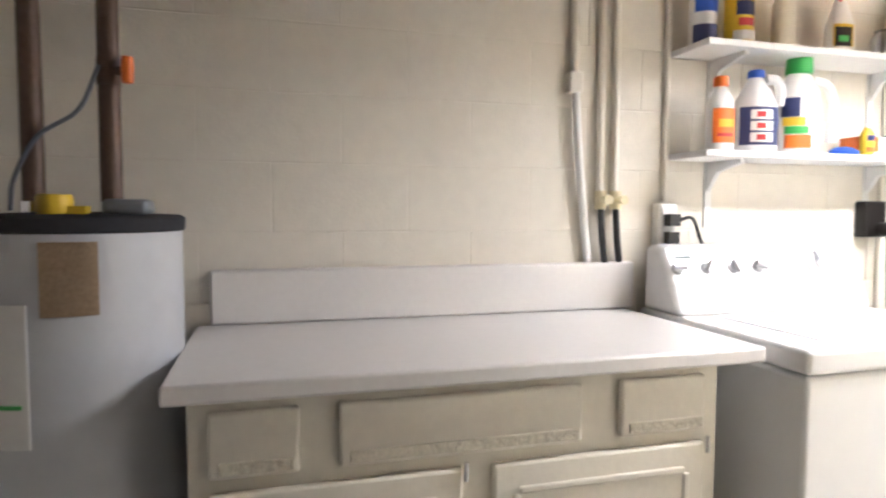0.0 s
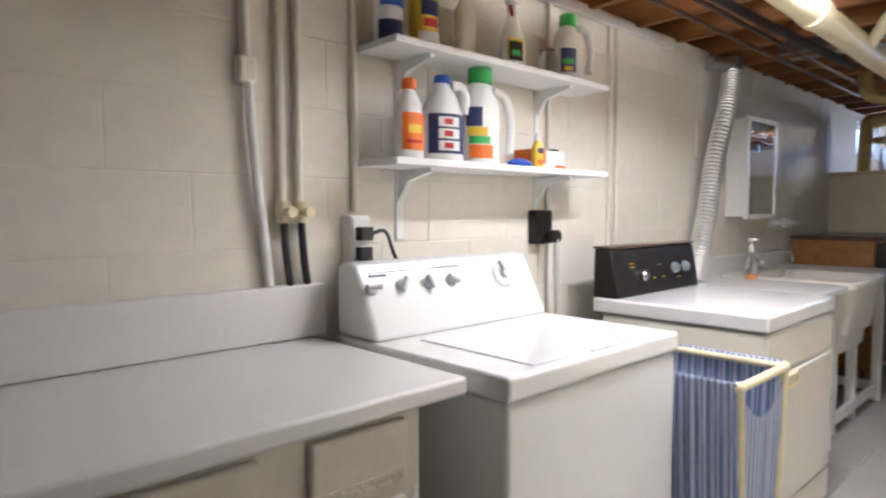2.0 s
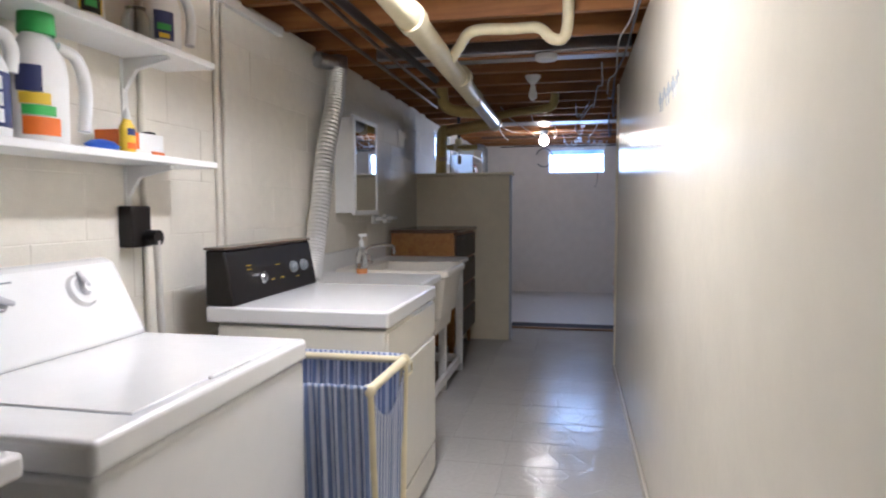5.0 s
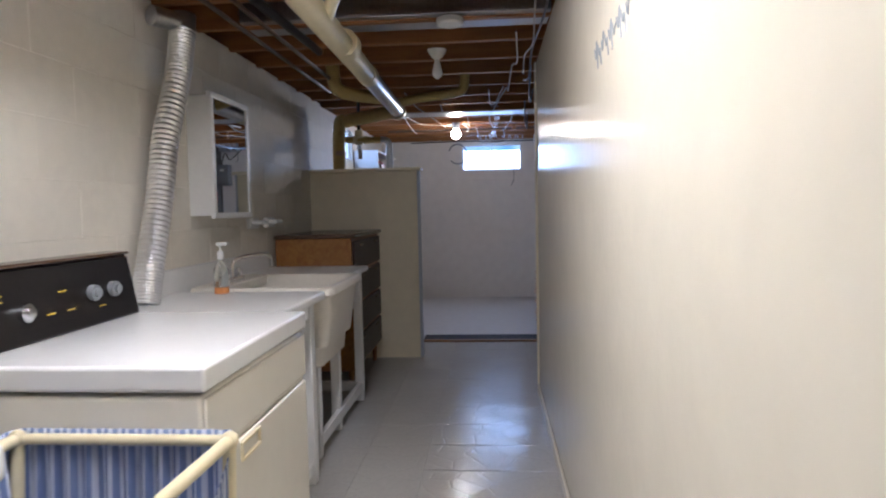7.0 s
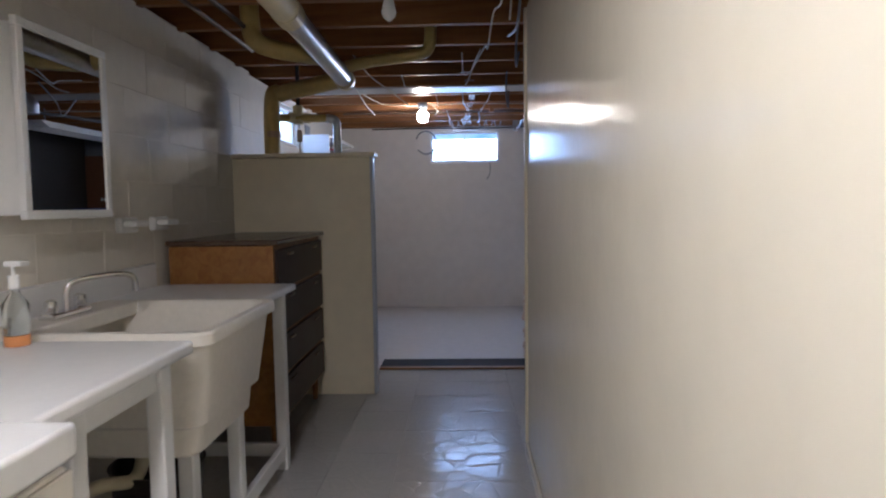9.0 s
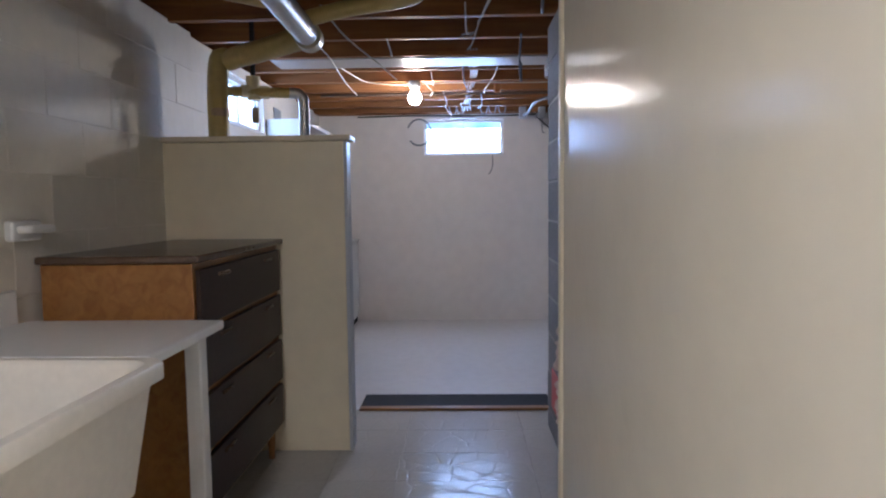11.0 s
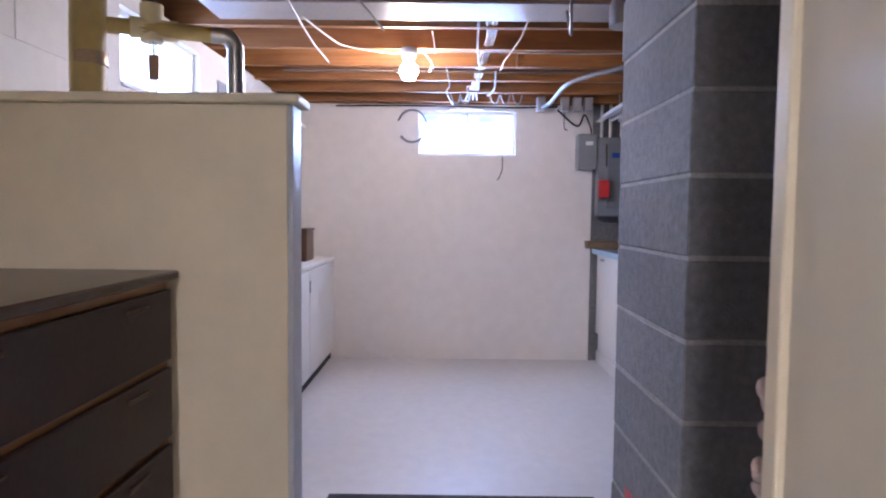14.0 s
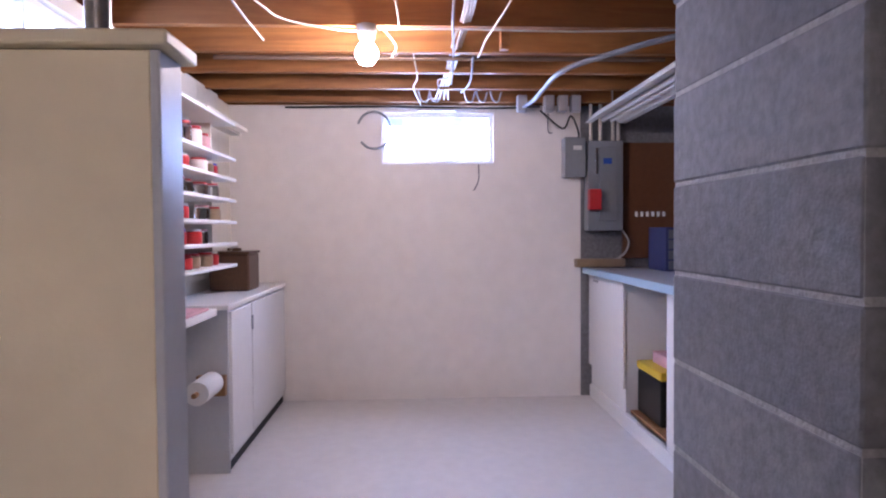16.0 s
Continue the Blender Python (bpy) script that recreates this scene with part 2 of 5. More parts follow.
def rod(bm, p0, p1, r, seg=14, r2=None):
    p0, p1 = Vector(p0), Vector(p1)
    d = p1 - p0
    m = Matrix.Translation((p0 + p1) / 2) @ d.to_track_quat("Z", "Y").to_matrix().to_4x4()
    return bmesh.ops.create_cone(bm, cap_ends=True, segments=seg, radius1=r, radius2=r if r2 is None else r2, depth=d.length, matrix=m)["verts"]


def ball(bm, at, r, seg=14, squash=1.0):
    return bmesh.ops.create_uvsphere(bm, u_segments=seg, v_segments=max(6, seg // 2), radius=r, matrix=Matrix.Translation(at) @ Matrix.Diagonal((1, 1, squash, 1)))


def lathe(bm, profile, at=(0, 0, 0), seg=20, sx=1.0, sy=1.0):
    rings = []
    for r, z in profile:
        rings.append([bm.verts.new((at[0] + sx * r * math.cos(2 * math.pi * k / seg), at[1] + sy * r * math.sin(2 * math.pi * k / seg), at[2] + z)) for k in range(seg)])
    for a, b in zip(rings, rings[1:]):
        for k in range(seg):
            bm.faces.new((a[k], a[(k + 1) % seg], b[(k + 1) % seg], b[k]))
    bm.faces.new(list(reversed(rings[0])))
    bm.faces.new(rings[-1])


def smooth_path(points, steps=8):
    p = [Vector(q) for q in points]
    p = [2 * p[0] - p[1]] + p + [2 * p[-1] - p[-2]]
    out = []
    for i in range(1, len(p) - 2):
        for k in range(steps):
            t = k / steps
            a, b, c, d = p[i - 1], p[i], p[i + 1], p[i + 2]
            out.append(0.5 * ((2 * b) + (c - a) * t + (2 * a - 5 * b + 4 * c - d) * t * t + (3 * b - a - 3 * c + d) * t ** 3))
    return out + [p[-2]]


def hose(bm, points, r, seg=10, steps=8, ridge=0.0, every=2, smooth=True):
    pts = smooth_path(points, steps) if smooth else [Vector(q) for q in points]
    rings, side = [], None
    for i, q in enumerate(pts):
        d = (pts[min(i + 1, len(pts) - 1)] - pts[max(i - 1, 0)]).normalized()
        if side is None:
            side = d.orthogonal().normalized()
        side = (side - d * side.dot(d)).normalized()
        up = d.cross(side)
        rr = r + (ridge if (i // every) % 2 else 0)
        rings.append([bm.verts.new(q + rr * (math.cos(2 * math.pi * k / seg) * side + math.sin(2 * math.pi * k / seg) * up)) for k in range(seg)])
    for a, b in zip(rings, rings[1:]):
        for k in range(seg):
            bm.faces.new((a[k], a[(k + 1) % seg], b[(k + 1) % seg], b[k]))
    bm.faces.new(list(reversed(rings[0])))
    bm.faces.new(rings[-1])


def mesh(name, bm, material, parent=None, bevel=0.0, segs=2, smooth=True):
    bmesh.ops.recalc_face_normals(bm, faces=bm.faces)
    me = bpy.data.meshes.new(name)
    bm.to_mesh(me)
    bm.free()
    me.materials.append(material)
    ob = new(name, me)
    if smooth:
        me.shade_smooth()
        me.set_sharp_from_angle(angle=radians(38))
    if bevel:
        mod = ob.modifiers.new("edge", "BEVEL")
        mod.width, mod.segments, mod.limit_method, mod.angle_limit = bevel, segs, "ANGLE", radians(50)
        mod.harden_normals = False
    if parent is not None:
        ob.parent = parent
    return ob


def part(name, make, material, parent=None, bevel=0.0, segs=2):
    bm = bmesh.new()
    make(bm)
    return mesh(name, bm, material, parent, bevel, segs)


def slab(name, b, material, parent=None, bevel=0.0, segs=2):
    return part(name, lambda bm: box(bm, *b), material, parent, bevel, segs)


def slabs(name, bs, material, parent=None, bevel=0.0, segs=2):
    return part(name, lambda bm: [box(bm, *b) for b in bs], material, parent, bevel, segs)


def each(name, bs, material, parent, bevel=0.0, segs=2):
    return [slab(name, b, material, parent, bevel, segs) for b in bs]


def thing(name, label, category, group="", kind=""):
    return tagged(new(name), label, category, group, kind)


# ---- structure ----
TOP = 2.10
X0, X1, Y1 = -2.6, 8.21, -3.3
wall_n = tagged(slabs("wall_north", [(X0, 5.58, -0.0034, 0.2, -0.1, TOP), (5.58, 6.38, -0.0034, 0.2, -0.1, 1.72), (6.38, X1, -0.0034, 0.2, -0.1, TOP), (5.58, 6.38, -0.0034, 0.2, 2.03, TOP)], CREAM_CORE),
                "painted cream concrete block basement wall", "wall", kind="structure")
wall_e = tagged(slabs("wall_east", [(X1, X1 + 0.2, -1.07, 0.2, -0.1, TOP), (X1, X1 + 0.2, -1.87, -1.07, -0.1, 1.69), (X1, X1 + 0.2, -1.87, -1.07, 2.05, TOP), (X1, X1 + 0.2, -2.50, -1.87, -0.1, TOP)], WHITE_WALL),
                "white painted block wall with a high window", "wall", kind="structure")
wall_e2 = tagged(slab("wall_east_bare", (X1 + 0.004, X1 + 0.2, Y1 - 0.2, -2.50, -0.1, TOP), BLOCK), "bare grey block end of the wall", "wall", kind="structure")
# added wall closing off the dark space, its darkness is in the colour
wall_s = tagged(slab("wall_south", (1.0, X1 + 0.2, Y1 - 0.2, Y1, -0.1, TOP), DARKWALL), "added back wall, near-black to stand for the unlit space", "wall", kind="structure")
wall_s2 = tagged(slab("wall_south_west", (X0 - 0.2, 0.98, Y1 - 0.2, Y1, -0.1, TOP), CREAM), "plain cream back wall of the laundry", "wall", kind="structure")
tagged(slab("wall_furnace", (-0.45, -0.36, Y1, -1.87, -0.1, TOP), CREAM), "plain cream wall behind the partition", "wall", kind="structure")
wall_w = tagged(slab("wall_west", (X0 - 0.2, X0, Y1, 0.2, -0.1, TOP), CREAM), "cream end wall behind the water heater", "wall", kind="structure")
wall_p = tagged(slab("wall_partition", (-0.45, 3.86, -1.86, -1.75, 0.0, TOP + 0.002), PANEL_PAINT), "smooth glossy cream painted partition wall", "wall", kind="structure")
tagged(slab("baseboard", (-0.45, 3.86, -1.749, -1.735, 0.0, 0.055), PANEL_PAINT, bevel=0.004), "low cream baseboard along the partition", "baseboard", kind="structure")
tagged(slab("trim", (3.861, 3.895, -1.875, -1.738, 0.0, TOP), HALF_PAINT, bevel=0.004), "cream end trim of the partition", "trim", kind="structure")
tagged(slab("floor", (X0 - 0.2, 5.40, Y1, 0.2, -0.12, -0.004), GROUT), "tiled basement floor", "floor", kind="structure")
floor = bpy.data.objects["floor"]
tagged(slab("floor_concrete", (5.40, X1 + 0.2, Y1, 0.2, -0.12, 0.0), CONC), "white painted concrete floor", "floor", kind="structure")
tagged(slab("threshold", (5.43, 5.66, -1.95, -0.82, 0.0, 0.012), BLACKM, bevel=0.004), "flat dark rubber strip across the floor", "threshold", kind="structure")
tagged(slab("threshold_edge", (5.38, 5.43, -1.95, -0.82, 0.0, 0.016), STRIPW, bevel=0.004), "worn wooden edge strip on the floor", "threshold", kind="structure")


def ceiling(bm):
    box(bm, X0 - 0.2, X1 + 0.2, Y1 - 0.2, 0.2, TOP + 0.235, TOP + 0.26)
    x = 8.13
    while x > X0:
        box(bm, x - 0.02, x + 0.02, Y1, 0.19, TOP + 0.004, TOP + 0.236)
        x -= 0.4


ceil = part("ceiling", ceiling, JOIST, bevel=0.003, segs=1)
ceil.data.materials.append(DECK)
# deck faces take the darker wood, so the gaps between joists look shaded
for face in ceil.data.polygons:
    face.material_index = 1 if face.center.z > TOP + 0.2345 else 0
tagged(ceil, "open ceiling of orange-brown pine joists", "ceiling", kind="structure")
tagged(slabs("rim_board", [(X0 - 0.2, X1 + 0.2, 0.191, 0.23, TOP - 0.03, TOP + 0.27), (X0 - 0.2, X1 + 0.2, Y1 - 0.24, Y1 - 0.201, TOP - 0.03, TOP + 0.27), (X1 + 0.03, X1 + 0.07, Y1 - 0.2, 0.19, TOP + 0.001, TOP + 0.234), (X0 - 0.24, X0 - 0.201, Y1 - 0.2, 0.19, TOP - 0.03, TOP + 0.27)], JOIST), "pine rim boards closing the joist ends", "rim board", kind="structure")


def window(name, horizontal, a0, a1, z0, z1, at, label):
    """A low basement window in a wall: along y at x = at when horizontal is False, along x at y = at otherwise."""
    w = thing(name, label, "window", kind="structure")

    def b(u0, u1, d0, d1, v0, v1):
        return (u0, u1, at + d0, at + d1, v0, v1) if horizontal else (at + d0, at + d1, u0, u1, v0, v1)
    f = 0.028
    slabs("frame", [b(a0, a1, 0.03, 0.08, z0, z0 + f), b(a0, a1, 0.03, 0.08, z1 - f, z1), b(a0, a0 + f, 0.031, 0.079, z0 + f, z1 - f), b(a1 - f, a1, 0.031, 0.079, z0 + f, z1 - f),
                    b((a0 + a1) / 2 - 0.008, (a0 + a1) / 2 + 0.008, 0.035, 0.075, z0 + f, z1 - f)], WHITE_PAINT, w, 0.003)
    g = slab("pane", b(a0 + f, a1 - f, 0.052, 0.056, z0 + f, z1 - f), GLASS, w)
    g.visible_shadow = False
    slab("sill", b(a0, a1, -0.012, 0.09, z0 - 0.012, z0 + 0.004), WHITE_PAINT, w, 0.003)
    return w


window("window_1", False, -1.87, -1.07, 1.69, 2.05, X1, "low white basement window with bright daylight")
window("window_2", True, 5.58, 6.38, 1.72, 2.03, 0.0, "white basement window above the half wall")
tagged(slab("backdrop", (X1 + 1.2, X1 + 1.22, -3.6, 0.6, 0.8, 3.2), OUTSIDE), "daylight and leaves outside", "backdrop", kind="structure")
tagged(slab("backdrop_north", (4.6, 7.6, 1.3, 1.32, 0.8, 3.2), OUTSIDE), "daylight outside", "backdrop", kind="structure")

# half wall at the end of the laundry
hw = thing("half_wall", "cream painted board half wall with a wooden cap", "wall", kind="structure")
slab("board", (4.80, 4.885, -0.868, -0.002, 0.0, 1.504), HALF_PAINT, hw, 0.003)
# blue-grey here carries the bluish light on the wall's end in its colour
slab("end_trim", (4.797, 4.895, -0.885, -0.869, 0.0, 1.504), GREY_TRIM, hw, 0.003)
slab("cap", (4.775, 4.92, -0.905, -0.002, 1.506, 1.531), HALF_PAINT, hw, 0.005)

# chimney of large grey blocks
ch = thing("chimney", "bare grey concrete block chimney with pale mortar joints", "chimney", kind="structure")
slab("mortar", (4.553, 5.147, -2.492, -1.888, 0.0, TOP), MORTAR, ch)
cbm = bmesh.new()
box(cbm, -0.30, 0.30, -0.305, 0.305, -0.0955, 0.0955)
bmesh.ops.bevel(cbm, geom=cbm.edges[:], offset=0.004, segments=1, affect="EDGES")
first = mesh("block", cbm, BLOCK, ch, smooth=False)
first.location = (4.85, -2.19, 0.0 + 0.007)
for k in range(1, 11):
    o = new("block", first.data)
    o.parent = ch
    o.location = (4.85 + random.uniform(-0.003, 0.003), -2.19 + random.uniform(-0.003, 0.003), 0.007 + 0.2 * k)
slab("cleanout_door", (4.70, 4.98, -1.884, -1.878, 0.16, 0.36), RED, ch, 0.003)

# ---- laundry: counter cabinet ----
cab = thing("base_cabinet", "cream painted kitchen base cabinet with white laminate worktop", "cabinet")
slab("body", (-1.40, -0.175, -0.585, -0.02, 0.0, 0.815), CAB_PAINT, cab, 0.004)


slab("worktop", (-1.44, -0.085, -0.645, -0.008, 0.818, 0.858), LAMINATE, cab, 0.008, 3)
slab("backsplash", (-1.40, -0.06, -0.034, -0.006, 0.859, 1.015), LAMINATE, cab, 0.008, 3)


def drawer(x0, x1, z0, z1, kind="drawer"):
    d = slab(kind, (x0, x1, -0.607, -0.586, z0, z1), CAB_PAINT, cab, 0.008, 3)
    return d


for x0, x1 in ((-1.36, -1.185), (-1.105, -0.555), (-0.455, -0.225)):
    drawer(x0, x1, 0.655, 0.79)
    slab("carved_strip", (x0 + 0.02, x1 - 0.012, -0.613, -0.6065, 0.665, 0.690), CARVED, cab, 0.002)
for x0, x1 in ((-1.36, -0.84), (-0.77, -0.225)):
    drawer(x0, x1, 0.10, 0.625, "door")
    slabs("moulding", [(x0 + 0.06, x1 - 0.06, -0.615, -0.606, 0.555, 0.572), (x0 + 0.06, x1 - 0.06, -0.615, -0.606, 0.155, 0.172),
                       (x0 + 0.045, x0 + 0.062, -0.615, -0.606, 0.172, 0.555), (x1 - 0.062, x1 - 0.045, -0.615, -0.606, 0.172, 0.555)], CAB_PAINT, cab, 0.005)
    part("hinge", lambda bm: rod(bm, (x1 + 0.004, -0.612, 0.60), (x1 + 0.004, -0.612, 0.64), 0.006), CHROME, cab)

# ---- water heater ----
wh = thing("water_heater", "grey-white electric water heater with a black top rim", "water heater")
HX, HY = -1.655, -0.30
part("jacket", lambda bm: lathe(bm, [(0.215, 0.03), (0.22, 0.04), (0.22, 1.14), (0.216, 1.145)], (HX, HY, 0), 48), HEATER, wh)
part("rim", lambda bm: lathe(bm, [(0.222, 1.135), (0.226, 1.14), (0.226, 1.165), (0.215, 1.172), (0.05, 1.178)], (HX, HY, 0), 48), BLACKM, wh)
for a, b in ((1, 1), (-1, 1), (0, -1)):
    part("foot", lambda bm: rod(bm, (HX + 0.15 * a, HY + 0.15 * b, 0), (HX + 0.15 * a, HY + 0.15 * b, 0.04), 0.02), BLACKM, wh)


def curved_plate(bm, a0, a1, z0, z1, r, n=10):
    vs = []
    for k in range(n + 1):
        a = radians(a0 + (a1 - a0) * k / n)
        vs.append([bm.verts.new((HX + q * math.cos(a), HY + q * math.sin(a), z)) for q, z in ((r, z0), (r, z1), (r + 0.004, z1), (r + 0.004, z0))])
    for a, b in zip(vs, vs[1:]):
        for i in range(4):
            bm.faces.new((a[i], a[(i + 1) % 4], b[(i + 1) % 4], b[i]))
    bm.faces.new(vs[0])
    bm.faces.new(list(reversed(vs[-1])))


part("rating_label", lambda bm: curved_plate(bm, -92, -66, 0.975, 1.12, 0.220), LABEL_TAN, wh)
part("access_cover", lambda bm: curved_plate(bm, -140, -98, 0.72, 1.0, 0.222), PLASTIC_W, wh)
part("cover_text", lambda bm: curved_plate(bm, -125, -101, 0.80, 0.808, 0.2265), GREEN, wh)
for dx in (-0.08, 0.075):
    part("supply_pipe", lambda bm: rod(bm, (HX + dx, HY, 1.17), (HX + dx, HY, TOP + 0.1), 0.023), COPPER, wh)
    part("pipe_nut", lambda bm: rod(bm, (HX + dx, HY, 1.165), (HX + dx, HY, 1.20), 0.029, 8), CHROME, wh)
part("valve", lambda bm: [rod(bm, (HX + 0.075, HY, 1.46), (HX + 0.075, HY, 1.52), 0.025), rod(bm, (HX + 0.075, HY, 1.49), (HX + 0.115, HY - 0.03, 1.49), 0.010)], COPPER, wh)
part("valve_handle", lambda bm: lathe(bm, [(0.004, -0.03), (0.012, -0.028), (0.014, 0.0), (0.012, 0.028), (0.004, 0.03)], (HX + 0.12, HY - 0.035, 1.49), 10), ORANGE, wh)
part("wire", lambda bm: hose(bm, [(HX + 0.06, HY - 0.02, 1.50), (HX + 0.02, HY - 0.03, 1.40), (HX - 0.06, HY - 0.03, 1.34), (HX - 0.11, HY - 0.02, 1.25), (HX - 0.12, HY - 0.02, 1.18)], 0.005), CABLE_G, wh)
tagged(part("tape_measure", lambda bm: [lathe(bm, [(0.03, 0), (0.034, 0.006), (0.034, 0.034), (0.03, 0.04)], (HX, HY - 0.14, 1.173), 16), box(bm, HX, HX + 0.06, HY - 0.16, HY - 0.12, 1.173, 1.19)], YELLOW), "yellow strap lying on the heater top", "tape measure")
tagged(slab("junction_cover", (HX + 0.08, HX + 0.17, HY - 0.13, HY - 0.03, 1.172, 1.205), GREY_MET, bevel=0.012, segs=3), "grey metal cover on the heater top", "cover")

# ---- washing machine ----
ws = thing("washing_machine", "white top-loading washing machine with sloped control panel", "washing machine")
slab("body", (-0.045, 0.715, -0.725, -0.06, 0.02, 0.80), ENAMEL, ws, 0.012, 3)
slab("top", (-0.050, 0.719, -0.732, -0.05, 0.804, 0.863), ENAMEL, ws, 0.012, 4)
slab("lid", (0.075, 0.655, -0.70, -0.30, 0.8575, 0.8665), ENAMEL, ws, 0.003, 2)
slabs("lid_seam", [(0.072, 0.075, -0.703, -0.30, 0.8625, 0.8636), (0.655, 0.658, -0.703, -0.30, 0.8625, 0.8636), (0.072, 0.658, -0.703, -0.7, 0.8625, 0.8636)], GREY_TRIM, ws)
slab("lid_lip", (0.30, 0.46, -0.712, -0.70, 0.862, 0.871), ENAMEL, ws, 0.004)


def prism(bm, x0, x1, prof):
    a = [bm.verts.new((x0, y, z)) for y, z in prof]
    b = [bm.verts.new((x1, y, z)) for y, z in prof]
    bm.faces.new(a)
    bm.faces.new(list(reversed(b)))
    for i in range(len(prof)):
        j = (i + 1) % len(prof)
        bm.faces.new((a[i], b[i], b[j], a[j]))


part("control_panel", lambda bm: prism(bm, -0.04, 0.712, [(-0.255, 0.862), (-0.235, 0.90), (-0.15, 1.065), (-0.12, 1.078), (-0.06, 1.07), (-0.055, 0.862)]), ENAMEL, ws, 0.018, 4)
pn = Vector((0, -0.889, 0.458))


def knob_at(x, f, r, bodies=True):
    y, z = -0.235 + 0.085 * f, 0.90 + 0.165 * f
    p = Vector((x, y, z))

    def make(bm):
        rod(bm, p - pn * 0.002, p + pn * 0.012, r, 20, r * 0.85)
        rod(bm, p + pn * 0.010, p + pn * 0.028, r * 0.30, 8)
    return make


def lever_knob(x, f):
    """A round skirt with a raised grip bar across it."""
    p = Vector((x, -0.235 + 0.085 * f, 0.90 + 0.165 * f))
    across = pn.cross(Vector((1, 0, 0)))

    def make(bm):
        rod(bm, p - pn * 0.002, p + pn * 0.010, 0.020, 20, 0.017)
        bar = (Vector((1, 0, 0)) * math.cos(x * 9) + across * math.sin(x * 9)).normalized()
        rod(bm, p + pn * 0.018 - bar * 0.022, p + pn * 0.022 + bar * 0.022, 0.006, 10, 0.009)
    return make


for kx in (-0.005, 0.105, 0.207, 0.305):
    part("knob", lever_knob(kx, 0.62), STEELBOX, ws)
part("panel_line", lambda bm: rod(bm, (0.0, -0.1605, 1.046), (0.36, -0.1605, 1.046), 0.0022, 6), GREY_MET, ws)
part("timer_dial", knob_at(0.545, 0.62, 0.047), ENAMEL, ws)
part("timer_knob", knob_at(0.545, 0.66, 0.030), STEELBOX, ws)
part("timer_grip", lever_knob(0.545, 0.76), STEELBOX, ws)
slab("panel_badge", (0.0, 0.06, -0.169, -0.163, 1.033, 1.041), GREY_MET, ws)
for x in (0.0, 0.66):
    for y in (-0.68, -0.12):
        part("foot", lambda bm: rod(bm, (x, y, 0), (x, y, 0.03), 0.02), BLACKM, ws)

# ---- dryer ----
dr = thing("clothes_dryer", "white front-loading clothes dryer with black control console", "clothes dryer")
slab("body", (1.14, 1.86, -0.825, -0.20, 0.03, 0.80), ALMOND, dr, 0.010, 3)
slab("top", (1.133, 1.866, -0.838, -0.16, 0.810, 0.868), ENAMEL, dr, 0.009, 3)
slab("upper_panel", (1.145, 1.855, -0.834, -0.826, 0.66, 0.795), ALMOND, dr, 0.003)
slab("door", (1.155, 1.845, -0.838, -0.826, 0.17, 0.645), ALMOND, dr, 0.006)
slab("kick_panel", (1.145, 1.855, -0.834, -0.826, 0.035, 0.155), ALMOND, dr, 0.003)
slabs("handle", [(1.30, 1.42, -0.846, -0.838, 0.59, 0.60), (1.30, 1.42, -0.846, -0.838, 0.63, 0.64), (1.30, 1.308, -0.846, -0.838, 0.60, 0.63), (1.412, 1.42, -0.846, -0.838, 0.60, 0.63)], PVC, dr, 0.003)
part("console", lambda bm: prism(bm, 1.14, 1.86, [(-0.27, 0.869), (-0.235, 1.058), (-0.225, 1.066), (-0.16, 1.066), (-0.155, 0.869)]), BLACK, dr, 0.006)
slab("console_cap", (1.138, 1.862, -0.24, -0.152, 1.067, 1.077), DRESS_TOP, dr, 0.004)
for kx, kz in ((1.36, 0.95), (1.64, 0.965), (1.74, 0.965)):
    ky = -0.27 + (kz - 0.869) * 0.185
    part("knob", lambda bm: [rod(bm, (kx, ky + 0.002, kz), (kx, ky - 0.016, kz), 0.024, 18), rod(bm, (kx, ky - 0.015, kz), (kx, ky - 0.026, kz), 0.014, 14)], CHROME if kx < 1.4 else GREY_MET, dr)
each("console_marks", [(x, x + 0.032, -0.2705 + (z - 0.869) * 0.185, -0.266 + (z - 0.869) * 0.185, z, z + 0.003) for x, z in ((1.27, 1.0), (1.27, 0.985), (1.44, 0.93), (1.52, 0.93), (1.50, 0.985), (1.66, 0.92))], YELLOW, dr)

# vent hose
vh = thing("vent_hose", "crinkled silver foil dryer vent hose up the wall", "vent hose")
part("foil", lambda bm: hose(bm, [(2.18, -0.10, 0.846), (2.23, -0.10, 1.0), (2.32, -0.10, 1.25), (2.40, -0.10, 1.52), (2.50, -0.115, 1.80), (2.55, -0.12, 2.0)], 0.050, 16, 26, 0.006, 1), FOIL, vh)
part("elbow", lambda bm: [rod(bm, (2.55, -0.12, 1.97), (2.56, -0.12, 2.07), 0.053, 18), rod(bm, (2.55, -0.12, 2.03), (2.42, -0.05, 2.03), 0.042, 16)], GALV, vh)

# ---- hamper ----
hm = thing("laundry_hamper", "white pipe laundry hamper with blue striped cloth bag", "laundry hamper")
hx0, hx1, hy0, hy1, hz = 0.755, 1.115, -0.895, -0.42, 0.715


